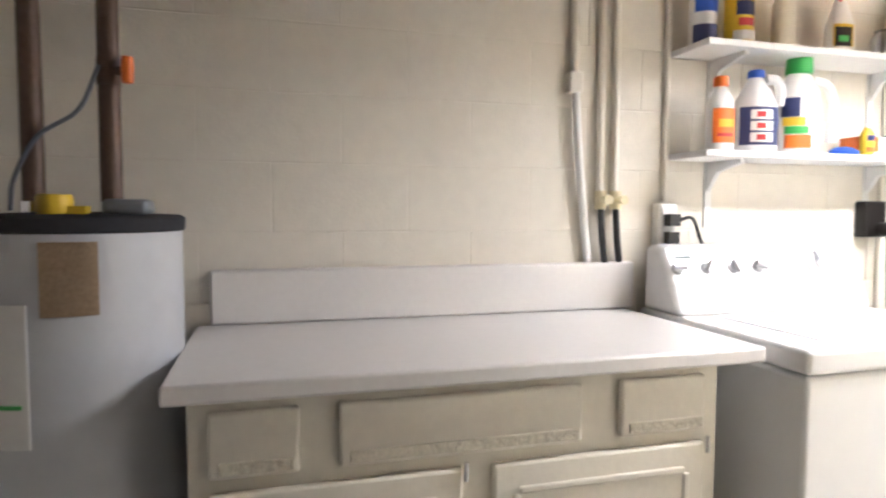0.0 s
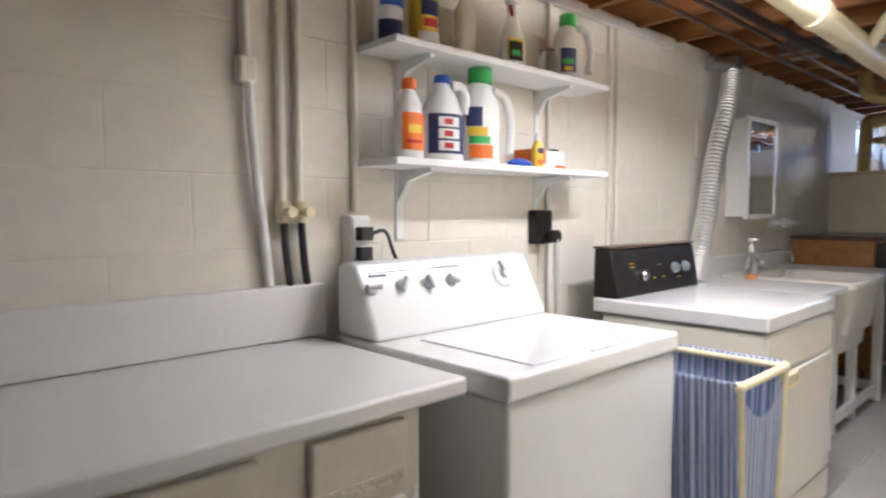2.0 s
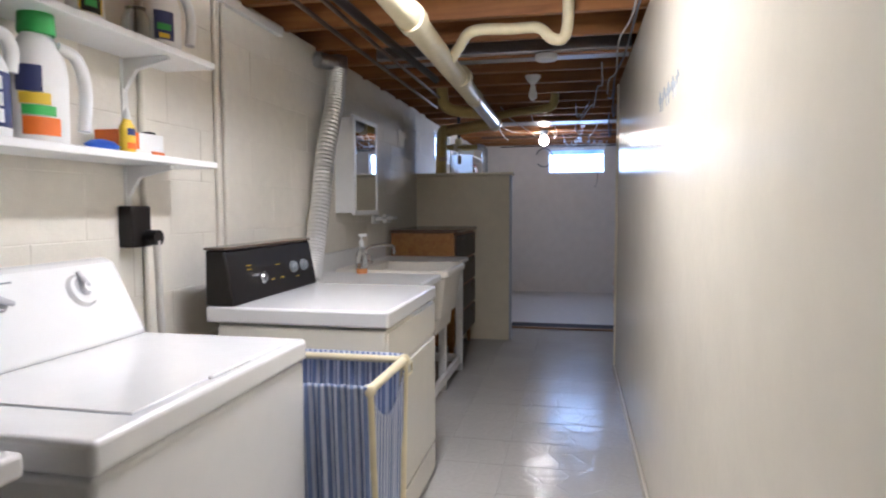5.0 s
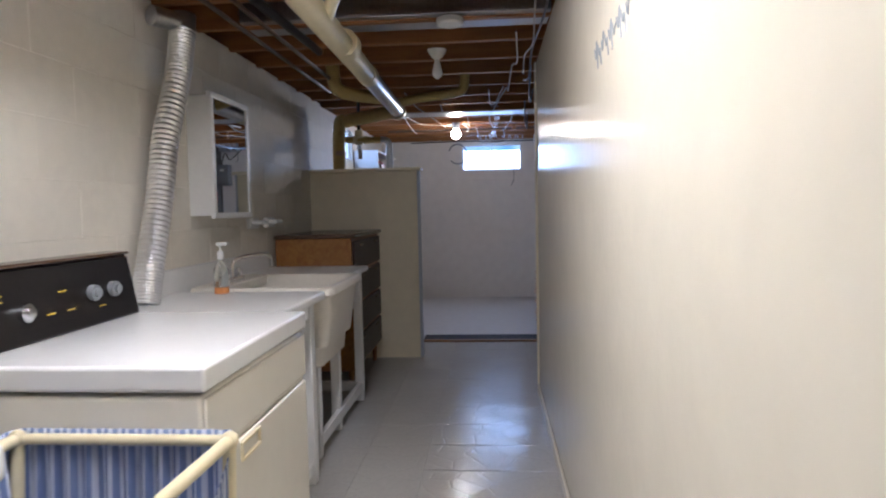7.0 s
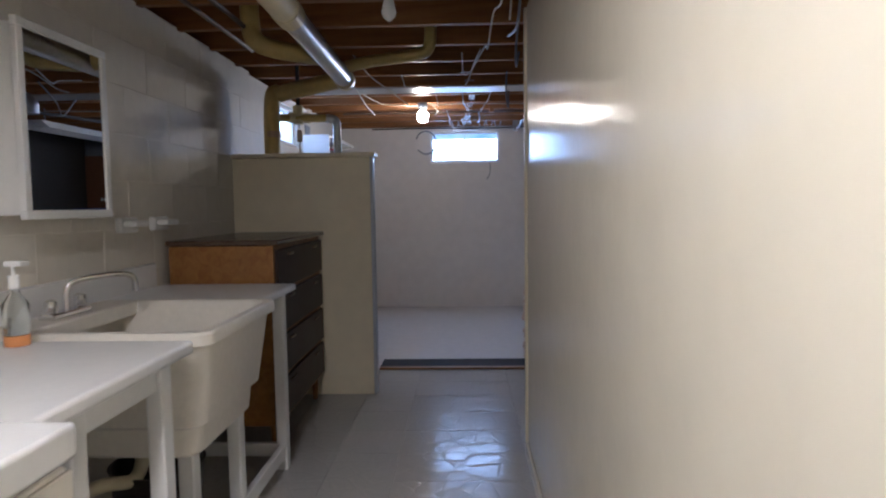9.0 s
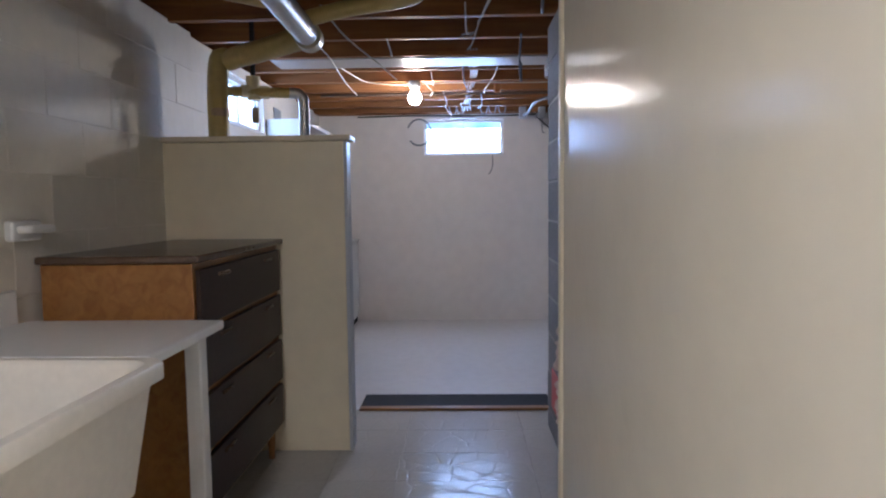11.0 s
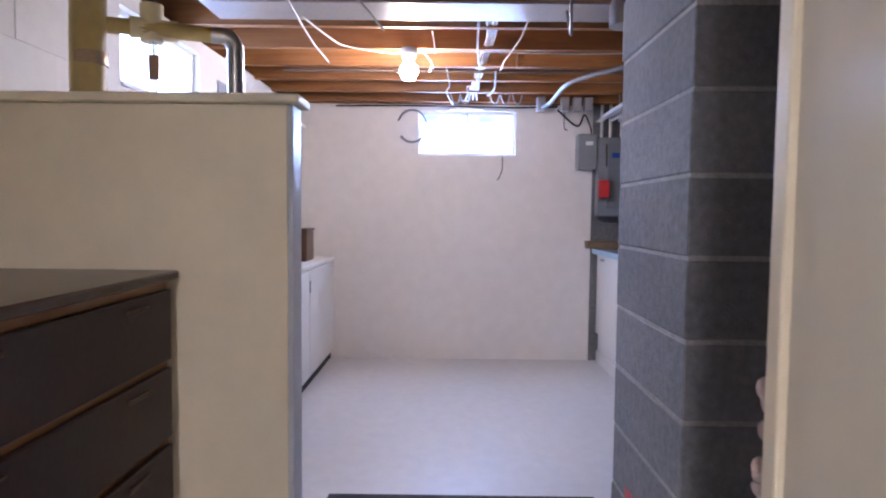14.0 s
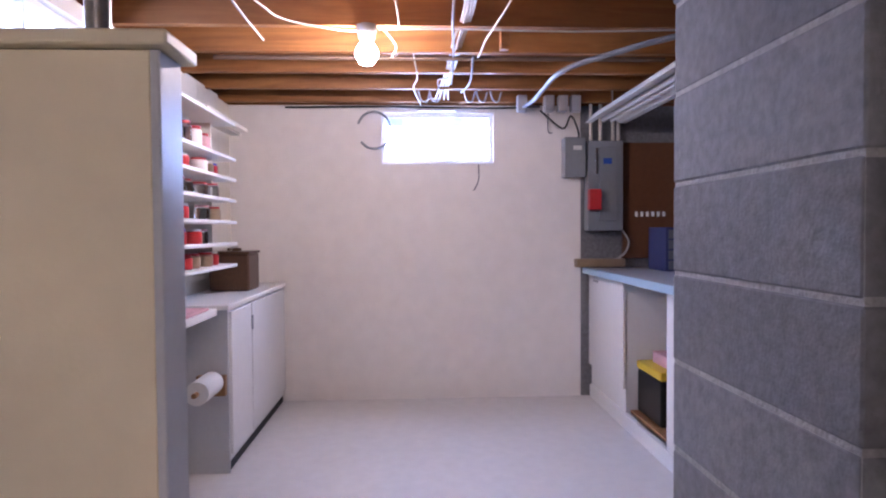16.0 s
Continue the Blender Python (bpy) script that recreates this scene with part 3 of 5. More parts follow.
def pipes(bm):
    for y in (hy0, hy1):
        rod(bm, (hx0, y, hz), (hx1, y, hz), 0.014)
    for x in (hx0, hx1):
        rod(bm, (x, hy0, hz), (x, hy1, hz), 0.012)
        rod(bm, (x, hy0, hz), (x + (0.06 if x < 0.9 else -0.06), hy0, 0.02), 0.014)
        rod(bm, (x, hy1, hz), (x + (0.06 if x < 0.9 else -0.06), hy1, 0.02), 0.014)
        for y in (hy0, hy1):
            ball(bm, (x, y, hz), 0.020)
    for y in (hy0, hy1):
        rod(bm, (hx0 + 0.058, y, 0.03), (hx1 - 0.058, y, 0.03), 0.012)
    rod(bm, (hx0 + 0.058, hy0, 0.03), (hx0 + 0.058, hy1, 0.03), 0.012)
    rod(bm, (hx1 - 0.058, hy0, 0.03), (hx1 - 0.058, hy1, 0.03), 0.012)


part("pipe_frame", pipes, PVC, hm)


def bag(bm):
    n, levels = 800, [0.0, 0.012, 0.05, 0.12, 0.25, 0.4, 0.55, 0.66]
    loop = []
    per = [(hx0, hy0), (hx0, hy1), (hx1, hy1), (hx1, hy0)]
    for s in range(4):
        (ax, ay), (bx, by) = per[s], per[(s + 1) % 4]
        for k in range(n // 4):
            t = k / (n // 4)
            loop.append((ax + (bx - ax) * t, ay + (by - ay) * t, s))
    rings = []
    cx, cy = (hx0 + hx1) / 2, (hy0 + hy1) / 2
    for d in levels:
        ring = []
        for i, (x, y, s) in enumerate(loop):
            w = 0.009 * math.sin(i * 0.36 + 0.9 * math.sin(i * 0.06)) * min(1, d * 12 + 0.2)
            nx, ny = ((-1, 0), (0, 1), (1, 0), (0, -1))[s]
            z = hz + 0.018 - d
            if s == 3:
                z -= 0.10 * math.sin(math.pi * (i % 200) / 200) * max(0, 1 - d * 2) + 0.035 * max(0, 1 - d * 2)
            off = 0.017 + w - d * 0.06
            ring.append(bm.verts.new((x + nx * off, y + ny * off * (1 if s != 3 else 0.3), z)))
        rings.append(ring)
    uv = bm.loops.layers.uv.new("cloth")
    for a, b in zip(rings, rings[1:]):
        for k in range(len(a)):
            f = bm.faces.new((a[k], a[(k + 1) % len(a)], b[(k + 1) % len(a)], b[k]))
            for lp, u in zip(f.loops, (k, k + 1, k + 1, k)):
                lp[uv].uv = (u / len(a), 0.5)
    bm.faces.new(list(reversed(rings[-1])))


bg = part("cloth_bag", bag, CLOTH, hm)
so = bg.modifiers.new("thick", "SOLIDIFY")
so.thickness = 0.003

# ---- shelves and bottles ----
SH = "shelves above the washing machine"


def wall_shelf(z):
    s = thing("wall_shelf", "white painted board shelf on white metal brackets", "shelf", SH)
    slab("board", (0.075, 1.165, -0.205, -0.012, z - 0.022, z), WHITE_PAINT, s, 0.003)
    for x in (0.24, 0.95):
        slab("bracket", (x - 0.014, x + 0.014, -0.012, -0.002, z - 0.25, z - 0.023), PLASTIC_W, s, 0.002)
        part("brace", lambda bm: prism(bm, x - 0.009, x + 0.009, [(-0.013, z - 0.0235), (-0.175, z - 0.0235), (-0.175, z - 0.036), (-0.06, z - 0.062), (-0.013, z - 0.125)]), PLASTIC_W, s, 0.002)
    return s


ZU, ZL = 1.722, 1.378
wall_shelf(ZU), wall_shelf(ZL)


def wrap(bm, at, r, sx, sy, a0, a1, z0, z1, n=12):
    """A label wrapped round the front of a bottle, a little proud of it."""
    cols = []
    for k in range(n + 1):
        a = radians(-90 + a0 + (a1 - a0) * k / n)
        cols.append([bm.verts.new((at[0] + q * sx * math.cos(a), at[1] + q * sy * math.sin(a), at[2] + z)) for q, z in ((r - 0.002, z0), (r - 0.002, z1), (r + 0.0012, z1), (r + 0.0012, z0))])
    for a, b in zip(cols, cols[1:]):
        for i in range(4):
            bm.faces.new((a[i], a[(i + 1) % 4], b[(i + 1) % 4], b[i]))
    bm.faces.new(cols[0])
    bm.faces.new(list(reversed(cols[-1])))


def bottle(name, label, at, prof, body, cap, cap_prof, sx=1.0, sy=0.7, labels=(), grip=None):
    b = thing(name, label, "bottle")
    part("body", lambda bm: lathe(bm, prof, at, 28, sx, sy), body, b)
    part("cap", lambda bm: lathe(bm, cap_prof, at, 18), cap, b)
    for k, (m, a0, a1, z0, z1) in enumerate(labels):
        zz = sorted(prof, key=lambda q: q[1])
        mid = (z0 + z1) / 2
        r = next((p[0] + (q[0] - p[0]) * (mid - p[1]) / (q[1] - p[1]) for p, q in zip(zz, zz[1:]) if p[1] <= mid <= q[1]), zz[0][0])
        part("label", lambda bm: wrap(bm, at, r + 0.0010 * k, sx, sy, a0, a1, z0, z1), m, b)
    if grip:
        part("grip", lambda bm: hose(bm, [(at[0] + x, at[1] + y, at[2] + z) for x, y, z in grip], 0.016, 12), body, b)
    return b


zl = ZL + 0.001
bottle("cleaner_bottle", "white cleaner bottle with orange cap and orange label", (0.175, -0.14, zl), [(0.044, 0), (0.048, 0.006), (0.048, 0.13), (0.042, 0.165), (0.022, 0.20), (0.018, 0.21)], PLASTIC_W, ORANGE,
       [(0.021, 0.207), (0.023, 0.212), (0.023, 0.236), (0.019, 0.24)], 1.0, 0.75, ((ORANGE, -60, 60, 0.025, 0.135), (YELLOW, -35, 30, 0.075, 0.100), (RED, -40, 25, 0.045, 0.055)))
bottle("bleach_jug", "white bleach jug with navy label and blue cap", (0.325, -0.125, zl), [(0.070, 0), (0.076, 0.008), (0.076, 0.145), (0.066, 0.175), (0.034, 0.23), (0.022, 0.25)], PLASTIC_W, BLUE,
       [(0.025, 0.246), (0.027, 0.25), (0.026, 0.268), (0.022, 0.272)], 1.0, 0.78,
       ((NAVY, -75, 70, 0.022, 0.145), (PLASTIC_W, -45, 12, 0.105, 0.135), (PLASTIC_W, -45, 12, 0.068, 0.098), (PLASTIC_W, -45, 12, 0.031, 0.061), (RED, -30, -8, 0.111, 0.129), (RED, -30, -8, 0.074, 0.092), (RED, -30, -8, 0.037, 0.055)),
       [(0.022, -0.02, 0.238), (0.052, -0.03, 0.236), (0.072, -0.03, 0.205), (0.070, -0.025, 0.155)])
bottle("detergent_jug", "white detergent jug with green cap and bright label", (0.505, -0.12, zl), [(0.068, 0), (0.074, 0.008), (0.076, 0.17), (0.070, 0.215), (0.045, 0.26), (0.036, 0.275)], PLASTIC_W, GREEN,
       [(0.040, 0.27), (0.043, 0.276), (0.040, 0.322), (0.036, 0.326)], 1.0, 0.72,
       ((ORANGE, -70, 5, 0.018, 0.062), (GREEN, -70, -5, 0.066, 0.090), (YELLOW, -75, -15, 0.092, 0.12), (NAVY, -80, -30, 0.122, 0.185)),
       [(0.030, -0.03, 0.245), (0.075, -0.045, 0.225), (0.098, -0.05, 0.15), (0.088, -0.05, 0.04)])
tagged(part("scrub_brush", lambda bm: [lathe(bm, [(0.01, 0), (0.035, 0.004), (0.04, 0.014), (0.025, 0.026), (0.008, 0.03)], (0.68, -0.15, zl), 16, 1.6, 0.7)], BLUE), "blue plastic scrub brush on the shelf", "brush")
bottle("glue_bottle", "small yellow squeeze bottle with white tip", (0.78, -0.15, zl), [(0.024, 0), (0.026, 0.004), (0.026, 0.075), (0.012, 0.10)], YELLOW, PLASTIC_W, [(0.012, 0.098), (0.008, 0.12), (0.004, 0.132)], 1.0, 0.7, ((NAVY, -40, 40, 0.052, 0.072), (ORANGE, -45, 45, 0.012, 0.03)))
bx = thing("carton", "small orange and white cardboard carton", "box")
slab("carton_body", (0.79, 1.0, -0.11, -0.03, zl, zl + 0.075), PLASTIC_W, bx, 0.002)
each("printed_band", [(0.7885, 0.88, -0.1115, -0.031, zl + 0.022, zl + 0.074), (0.94, 1.0015, -0.1115, -0.04, zl + 0.004, zl + 0.02)], ORANGE, bx)
tagged(slab("small_cap", (0.96, 0.99, -0.09, -0.05, zl + 0.076, zl + 0.086), BLACK, bevel=0.004), "small black cap on the carton", "cap")
zu = ZU + 0.001
bottle("spray_can", "blue, white and red spray starch can", (0.13, -0.10, zu), [(0.040, 0), (0.043, 0.004), (0.043, 0.19), (0.03, 0.21)], PLASTIC_W, RED, [(0.032, 0.208), (0.033, 0.25), (0.028, 0.256)], 1, 1, ((NAVY, -80, 80, 0.004, 0.06), (BLUE, -70, 70, 0.10, 0.15), (RED, -60, 60, 0.155, 0.18)))
bottle("wipes_canister", "yellow cleaning wipes canister with blue label", (0.27, -0.10, zu), [(0.043, 0), (0.046, 0.004), (0.046, 0.20), (0.042, 0.21)], YELLOW, YELLOW, [(0.047, 0.208), (0.047, 0.235), (0.04, 0.24)], 1, 1, ((NAVY, -50, 40, 0.10, 0.145), (RED, -40, 30, 0.065, 0.09), (PLASTIC_W, -60, 50, 0.02, 0.05)))
bottle("clear_bottle", "clear pale plastic bottle", (0.46, -0.09, zu), [(0.036, 0), (0.04, 0.005), (0.04, 0.16), (0.016, 0.205)], CAB_PAINT, NAVY, [(0.018, 0.204), (0.018, 0.228), (0.014, 0.232)], 1, 0.8)
sp = bottle("spray_bottle", "white trigger spray bottle with dark oval label", (0.67, -0.12, zu), [(0.056, 0), (0.06, 0.006), (0.056, 0.10), (0.026, 0.18), (0.016, 0.20)], PLASTIC_W, PLASTIC_W, [(0.018, 0.198), (0.018, 0.225), (0.026, 0.23), (0.026, 0.255)], 1.0, 0.62, ((YELLOW, -55, 25, 0.015, 0.10), (BLACK, -48, 15, 0.025, 0.09), (GREEN, -35, 0, 0.04, 0.06)))
part("trigger", lambda bm: [rod(bm, (0.65, -0.13, zu + 0.215), (0.63, -0.155, zu + 0.175), 0.006), rod(bm, (0.67, -0.12, zu + 0.245), (0.635, -0.165, zu + 0.247), 0.009)], RED, sp)
tagged(part("glass_jar", lambda bm: lathe(bm, [(0.036, 0), (0.04, 0.003), (0.04, 0.07), (0.028, 0.09), (0.03, 0.1)], (0.86, -0.13, zu), 18), JAR), "small clear glass jar on the shelf", "jar")
bottle("fabric_softener_jug", "grey-white jug with green cap and dark label", (1.0, -0.12, zu), [(0.064, 0), (0.069, 0.006), (0.07, 0.14), (0.055, 0.18), (0.03, 0.215)], PLASTIC_W, GREEN, [(0.031, 0.213), (0.034, 0.216), (0.032, 0.255), (0.027, 0.26)], 1.0, 0.72,
       ((NAVY, -70, -10, 0.03, 0.12), (GREEN, -60, -20, 0.06, 0.08), (YELLOW, -55, -25, 0.035, 0.05)), [(0.028, -0.03, 0.205), (0.068, -0.04, 0.19), (0.09, -0.045, 0.12), (0.078, -0.045, 0.04)])

# ---- conduits, outlets on the block wall ----
def wall_pipe(name, label, pts, r, m, cat="pipe"):
    return tagged(part(name, lambda bm: hose(bm, pts, r, 10, 6), m), label, cat)


for x in (-0.19, -0.135):
    wall_pipe("wall_conduit", "painted conduit down the block wall", [(x, -0.022, 2.1), (x, -0.022, 1.6), (x, -0.022, 1.24)], 0.012, CREAM)
wall_pipe("drain_standpipe", "painted standpipe down the block wall", [(-0.29, -0.024, 2.1), (-0.29, -0.024, 1.75), (-0.288, -0.024, 1.60)], 0.014, CREAM)
wall_pipe("washer_hose_pipe", "white slanting waste pipe on the wall", [(-0.288, -0.03, 1.60), (-0.27, -0.03, 1.35), (-0.23, -0.022, 1.018)], 0.013, PLASTIC_W)
tagged(slab("pipe_coupling", (-0.315, -0.265, -0.045, -0.004, 1.56, 1.63), CREAM, bevel=0.008), "painted coupling on the standpipe", "pipe fitting")
for x in (0.06, 1.02, 1.47, 1.53):
    wall_pipe("wall_conduit", "painted conduit down the block wall", [(x, -0.016, 2.1), (x, -0.016, 1.6), (x, -0.016, 1.22 if x < 0.5 else 0.4)], 0.011, CREAM)
vb = thing("washer_valve", "painted washer hose valves with black hoses", "valve")
part("valve_body", lambda bm: [rod(bm, (x, -0.03, 1.19), (x, -0.03, 1.25), 0.02, 12) for x in (-0.19, -0.135)] + [rod(bm, (x, -0.03, 1.22), (x, -0.075, 1.22), 0.012) for x in (-0.19, -0.135)] + [rod(bm, (x, -0.075, 1.22), (x, -0.085, 1.22), 0.016, 8) for x in (-0.19, -0.135)], PVC, vb)
part("black_hose", lambda bm: [hose(bm, [(x, -0.033, 1.19), (x + 0.003, -0.035, 1.12), (x + 0.012, -0.03, 1.06), (x + 0.022, -0.024, 1.016)], 0.011) for x in (-0.19, -0.135)], CABLE_B, vb)
ol_ = thing("wall_outlet", "outlet box with black plugs and cord", "outlet")
slab("box", (0.02, 0.09, -0.05, -0.002, 1.05, 1.21), PLASTIC_W, ol_, 0.006)
slab("plate", (0.026, 0.084, -0.056, -0.0505, 1.06, 1.20), PLASTIC_W, ol_, 0.003)
part("plug", lambda bm: [box(bm, 0.035, 0.075, -0.09, -0.056, 1.135, 1.175), box(bm, 0.035, 0.075, -0.085, -0.056, 1.075, 1.115), hose(bm, [(0.07, -0.085, 1.155), (0.12, -0.09, 1.16), (0.16, -0.08, 1.09), (0.20, -0.06, 1.05)], 0.006), hose(bm, [(0.055, -0.085, 1.08), (0.055, -0.085, 1.02), (0.06, -0.07, 0.95)], 0.007)], CABLE_B, ol_)
bo = thing("dryer_outlet", "black power outlet box with plug", "outlet")
slab("box", (0.905, 1.0, -0.055, -0.002, 1.09, 1.225), BLACK, bo, 0.006)
part("plug", lambda bm: [rod(bm, (0.975, -0.055, 1.12), (0.975, -0.10, 1.12), 0.026, 14)], BLACK, bo)
part("dryer_cord", lambda bm: hose(bm, [(0.975, -0.09, 1.11), (0.98, -0.09, 1.0), (1.0, -0.08, 0.8), (1.05, -0.07, 0.4)], 0.012), CABLE_W, bo)

tagged(slab("wall_top_strip", (-0.6, 2.05, -0.035, -0.006, 2.055, 2.09), WHITE_PAINT, bevel=0.004), "white wooden strip along the top of the wall", "strip")

# ---- sink counter and laundry tub ----
tb = thing("side_table", "white painted utility table beside the laundry tub", "table")
slab("tabletop", (1.92, 2.575, -0.712, -0.03, 0.805, 0.842), WHITE_PAINT, tb, 0.010, 3)
slab("backsplash", (1.90, 3.74, -0.03, -0.008, 0.80, 0.95), WHITE_PAINT, tb, 0.006)
each("leg", [(x, x + 0.055, y, y + 0.045, 0.0, 0.804) for x in (2.09, 2.46) for y in (-0.675, -0.09)], WHITE_PAINT, tb, 0.005)
each("rail", [(2.145, 2.46, -0.665, -0.64, 0.05, 0.10), (2.145, 2.46, -0.665, -0.64, 0.735, 0.804)], WHITE_PAINT, tb, 0.004)
lt = thing("laundry_tub", "cream moulded plastic laundry tub on white legs", "laundry tub")


def tub(bm):
    x0, x1, y0, y1 = 2.625, 3.27, -0.725, -0.05

    def ring(i, z, rad):
        out = []
        for cx, cy, a0 in ((x1 - i - rad, y1 - i - rad, 0), (x0 + i + rad, y1 - i - rad, 90), (x0 + i + rad, y0 + i + rad, 180), (x1 - i - rad, y0 + i + rad, 270)):
            for k in range(6):
                a = radians(a0 + 18 * k)
                out.append(bm.verts.new((cx + rad * math.cos(a), cy + rad * math.sin(a), z)))
        return out
    rs = [ring(0.085, 0.455, 0.05), ring(0.075, 0.465, 0.055), ring(0.068, 0.545, 0.055), ring(0.045, 0.56, 0.06), ring(0.014, 0.80, 0.06), ring(0.004, 0.806, 0.06),
          ring(-0.008, 0.812, 0.06), ring(-0.008, 0.842, 0.06), ring(-0.002, 0.850, 0.06), ring(0.022, 0.850, 0.06), ring(0.032, 0.838, 0.055), ring(0.085, 0.52, 0.05), ring(0.12, 0.505, 0.04)]
    for a, b in zip(rs, rs[1:]):
        for k in range(len(a)):
            bm.faces.new((a[k], a[(k + 1) % len(a)], b[(k + 1) % len(a)], b[k]))
    bm.faces.new(list(reversed(rs[0])))
    bm.faces.new(rs[-1])


part("basin", tub, TUB, lt)
slab("tap_ledge", (2.68, 3.25, -0.20, -0.06, 0.80, 0.853), TUB, lt, 0.008, 3)
slab("ledge", (3.30, 3.78, -0.665, -0.03, 0.815, 0.845), WHITE_PAINT, lt, 0.008, 3)
each("leg", [(x, x + 0.05, y, y + 0.05, 0.0, 0.814 if x > 3.3 else 0.479) for x in (3.66,) for y in (-0.635, -0.10)] + [(3.13, 3.18, -0.62, -0.57, 0.0, 0.470), (2.74, 2.79, -0.62, -0.57, 0.0, 0.470)], WHITE_PAINT, lt, 0.005)
slabs("rail", [(2.75, 3.66, -0.628, -0.60, 0.06, 0.12), (3.67, 3.70, -0.585, -0.10, 0.06, 0.12)], WHITE_PAINT, lt, 0.004)
part("drain", lambda bm: hose(bm, [(2.95, -0.35, 0.46), (2.95, -0.35, 0.36), (2.90, -0.34, 0.30), (2.75, -0.30, 0.34), (2.5, -0.25, 0.33), (2.2, -0.2, 0.30)], 0.022), PVC, lt)
fc = thing("faucet", "chrome two-handle swing spout faucet", "faucet")
part("spout", lambda bm: hose(bm, [(2.90, -0.145, 0.85), (2.905, -0.145, 0.92), (2.925, -0.16, 0.955), (2.99, -0.225, 0.968), (3.04, -0.275, 0.965), (3.06, -0.29, 0.945), (3.062, -0.292, 0.905)], 0.010, 12, 6), CHROME, fc)
part("deck_plate", lambda bm: box(bm, 2.80, 3.0, -0.172, -0.118, 0.846, 0.866), CHROME, fc, 0.006)
part("handle", lambda bm: [lathe(bm, [(0.02, 0.872), (0.022, 0.88), (0.018, 0.91), (0.008, 0.915)], (x, -0.145, -0.006), 12) for x in (2.825, 2.975)], CHROME, fc)
fc.location = (0.0, 0.0, 0.009)
sd = thing("soap_dispenser", "clear pump soap bottle with amber liquid", "bottle")
part("bottle", lambda bm: lathe(bm, [(0.03, 0.03), (0.032, 0.035), (0.032, 0.11), (0.012, 0.14), (0.012, 0.152)], (2.52, -0.26, 0.843), 18), JAR, sd)
part("soap", lambda bm: lathe(bm, [(0.03, 0), (0.031, 0.004), (0.031, 0.028)], (2.52, -0.26, 0.843), 18), AMBER, sd)
part("pump", lambda bm: [rod(bm, (2.52, -0.26, 0.995), (2.52, -0.26, 1.03), 0.014), rod(bm, (2.52, -0.26, 1.03), (2.52, -0.26, 1.055), 0.005), box(bm, 2.50, 2.535, -0.295, -0.25, 1.055, 1.068)], PLASTIC_W, sd)
bk = thing("waste_bin", "black plastic bin under the laundry tub", "bin")
part("bucket", lambda bm: lathe(bm, [(0.12, 0), (0.13, 0.01), (0.155, 0.30), (0.16, 0.31), (0.15, 0.31), (0.12, 0.02)], (3.03, -0.36, 0), 28), BLACK, bk)
jg = thing("water_jug", "translucent jug with blue cap on the floor", "jug")
part("jug_body", lambda bm: lathe(bm, [(0.07, 0), (0.075, 0.01), (0.075, 0.18), (0.03, 0.24), (0.02, 0.26)], (2.58, -0.38, 0), 20), PLASTIC_W, jg)
part("jug_cap", lambda bm: lathe(bm, [(0.023, 0.255), (0.023, 0.275), (0.02, 0.278)], (2.58, -0.38, 0), 14), BLUE, jg)

# mirror cabinet
mc = thing("mirror_cabinet", "white medicine cabinet with mirrored door", "mirror cabinet")
slab("case", (2.77, 3.20, -0.115, -0.005, 1.185, 1.765), WHITE_PAINT, mc, 0.004)
mx0, mx1, mz0, mz1 = 2.755, 3.215, 1.172, 1.778
slabs("door_frame", [(mx0, mx1, -0.140, -0.117, mz0, mz0 + 0.028), (mx0, mx1, -0.140, -0.117, mz1 - 0.028, mz1), (mx0, mx0 + 0.028, -0.139, -0.117, mz0 + 0.028, mz1 - 0.028), (mx1 - 0.028, mx1, -0.139, -0.117, mz0 + 0.028, mz1 - 0.028)], WHITE_PAINT, mc, 0.003)
slab("mirror_glass", (mx0 + 0.028, mx1 - 0.028, -0.133, -0.125, mz0 + 0.028, mz1 - 0.028), MIRROR, mc)
for x in (3.52, 3.80):
    tagged(slabs("soap_dish", [(x - 0.07, x + 0.07, -0.035, -0.004, 1.10, 1.165), (x - 0.06, x + 0.06, -0.09, -0.035, 1.125, 1.15)], PLASTIC_W, bevel=0.010, segs=3), "white ceramic holder on the block wall", "soap dish", "ceramic holders")

# dresser
ds = thing("dresser", "four-drawer walnut dresser with dark drawer fronts", "dresser")
slab("case", (3.835, 4.765, -0.545, -0.04, 0.14, 1.018), DRESS_W, ds, 0.004)
slab("top", (3.815, 4.785, -0.572, -0.035, 1.02, 1.045), DRESS_TOP, ds, 0.006)
for k in range(4):
    z0 = 0.165 + 0.213 * k
    slab("drawer", (3.85, 4.75, -0.563, -0.546, z0, z0 + 0.192), DRESS_D, ds, 0.004)
    each("pull", [(x, x + 0.10, -0.572, -0.5635, z0 + 0.155, z0 + 0.168) for x in (4.0, 4.51)], DRESS_TOP, ds, 0.003)
for x in (3.89, 4.71):
    for y in (-0.51, -0.09):
        part("leg", lambda bm: rod(bm, (x, y, 0.0), (x, y, 0.141), 0.014, 10, 0.022), DRESS_W, ds)

# scribbled pencil writing on the partition, not readable
MARK_X, MARK_Z = 1.20, 1.565
sc = thing("pencil_marks", "smudged dark pencil writing on the partition", "writing")
for k in range(9):
    xm = MARK_X + 0.05 * k
    part("stroke", lambda bm: hose(bm, [(xm, -1.7492, MARK_Z + 0.05 * (k % 3 == 0)), (xm + 0.018, -1.7492, MARK_Z + 0.075 - 0.03 * (k % 2)), (xm + 0.03, -1.7492, MARK_Z + 0.03), (xm + 0.05, -1.7492, MARK_Z + 0.06)], 0.0026, 6, 4), GREY_MET, sc)

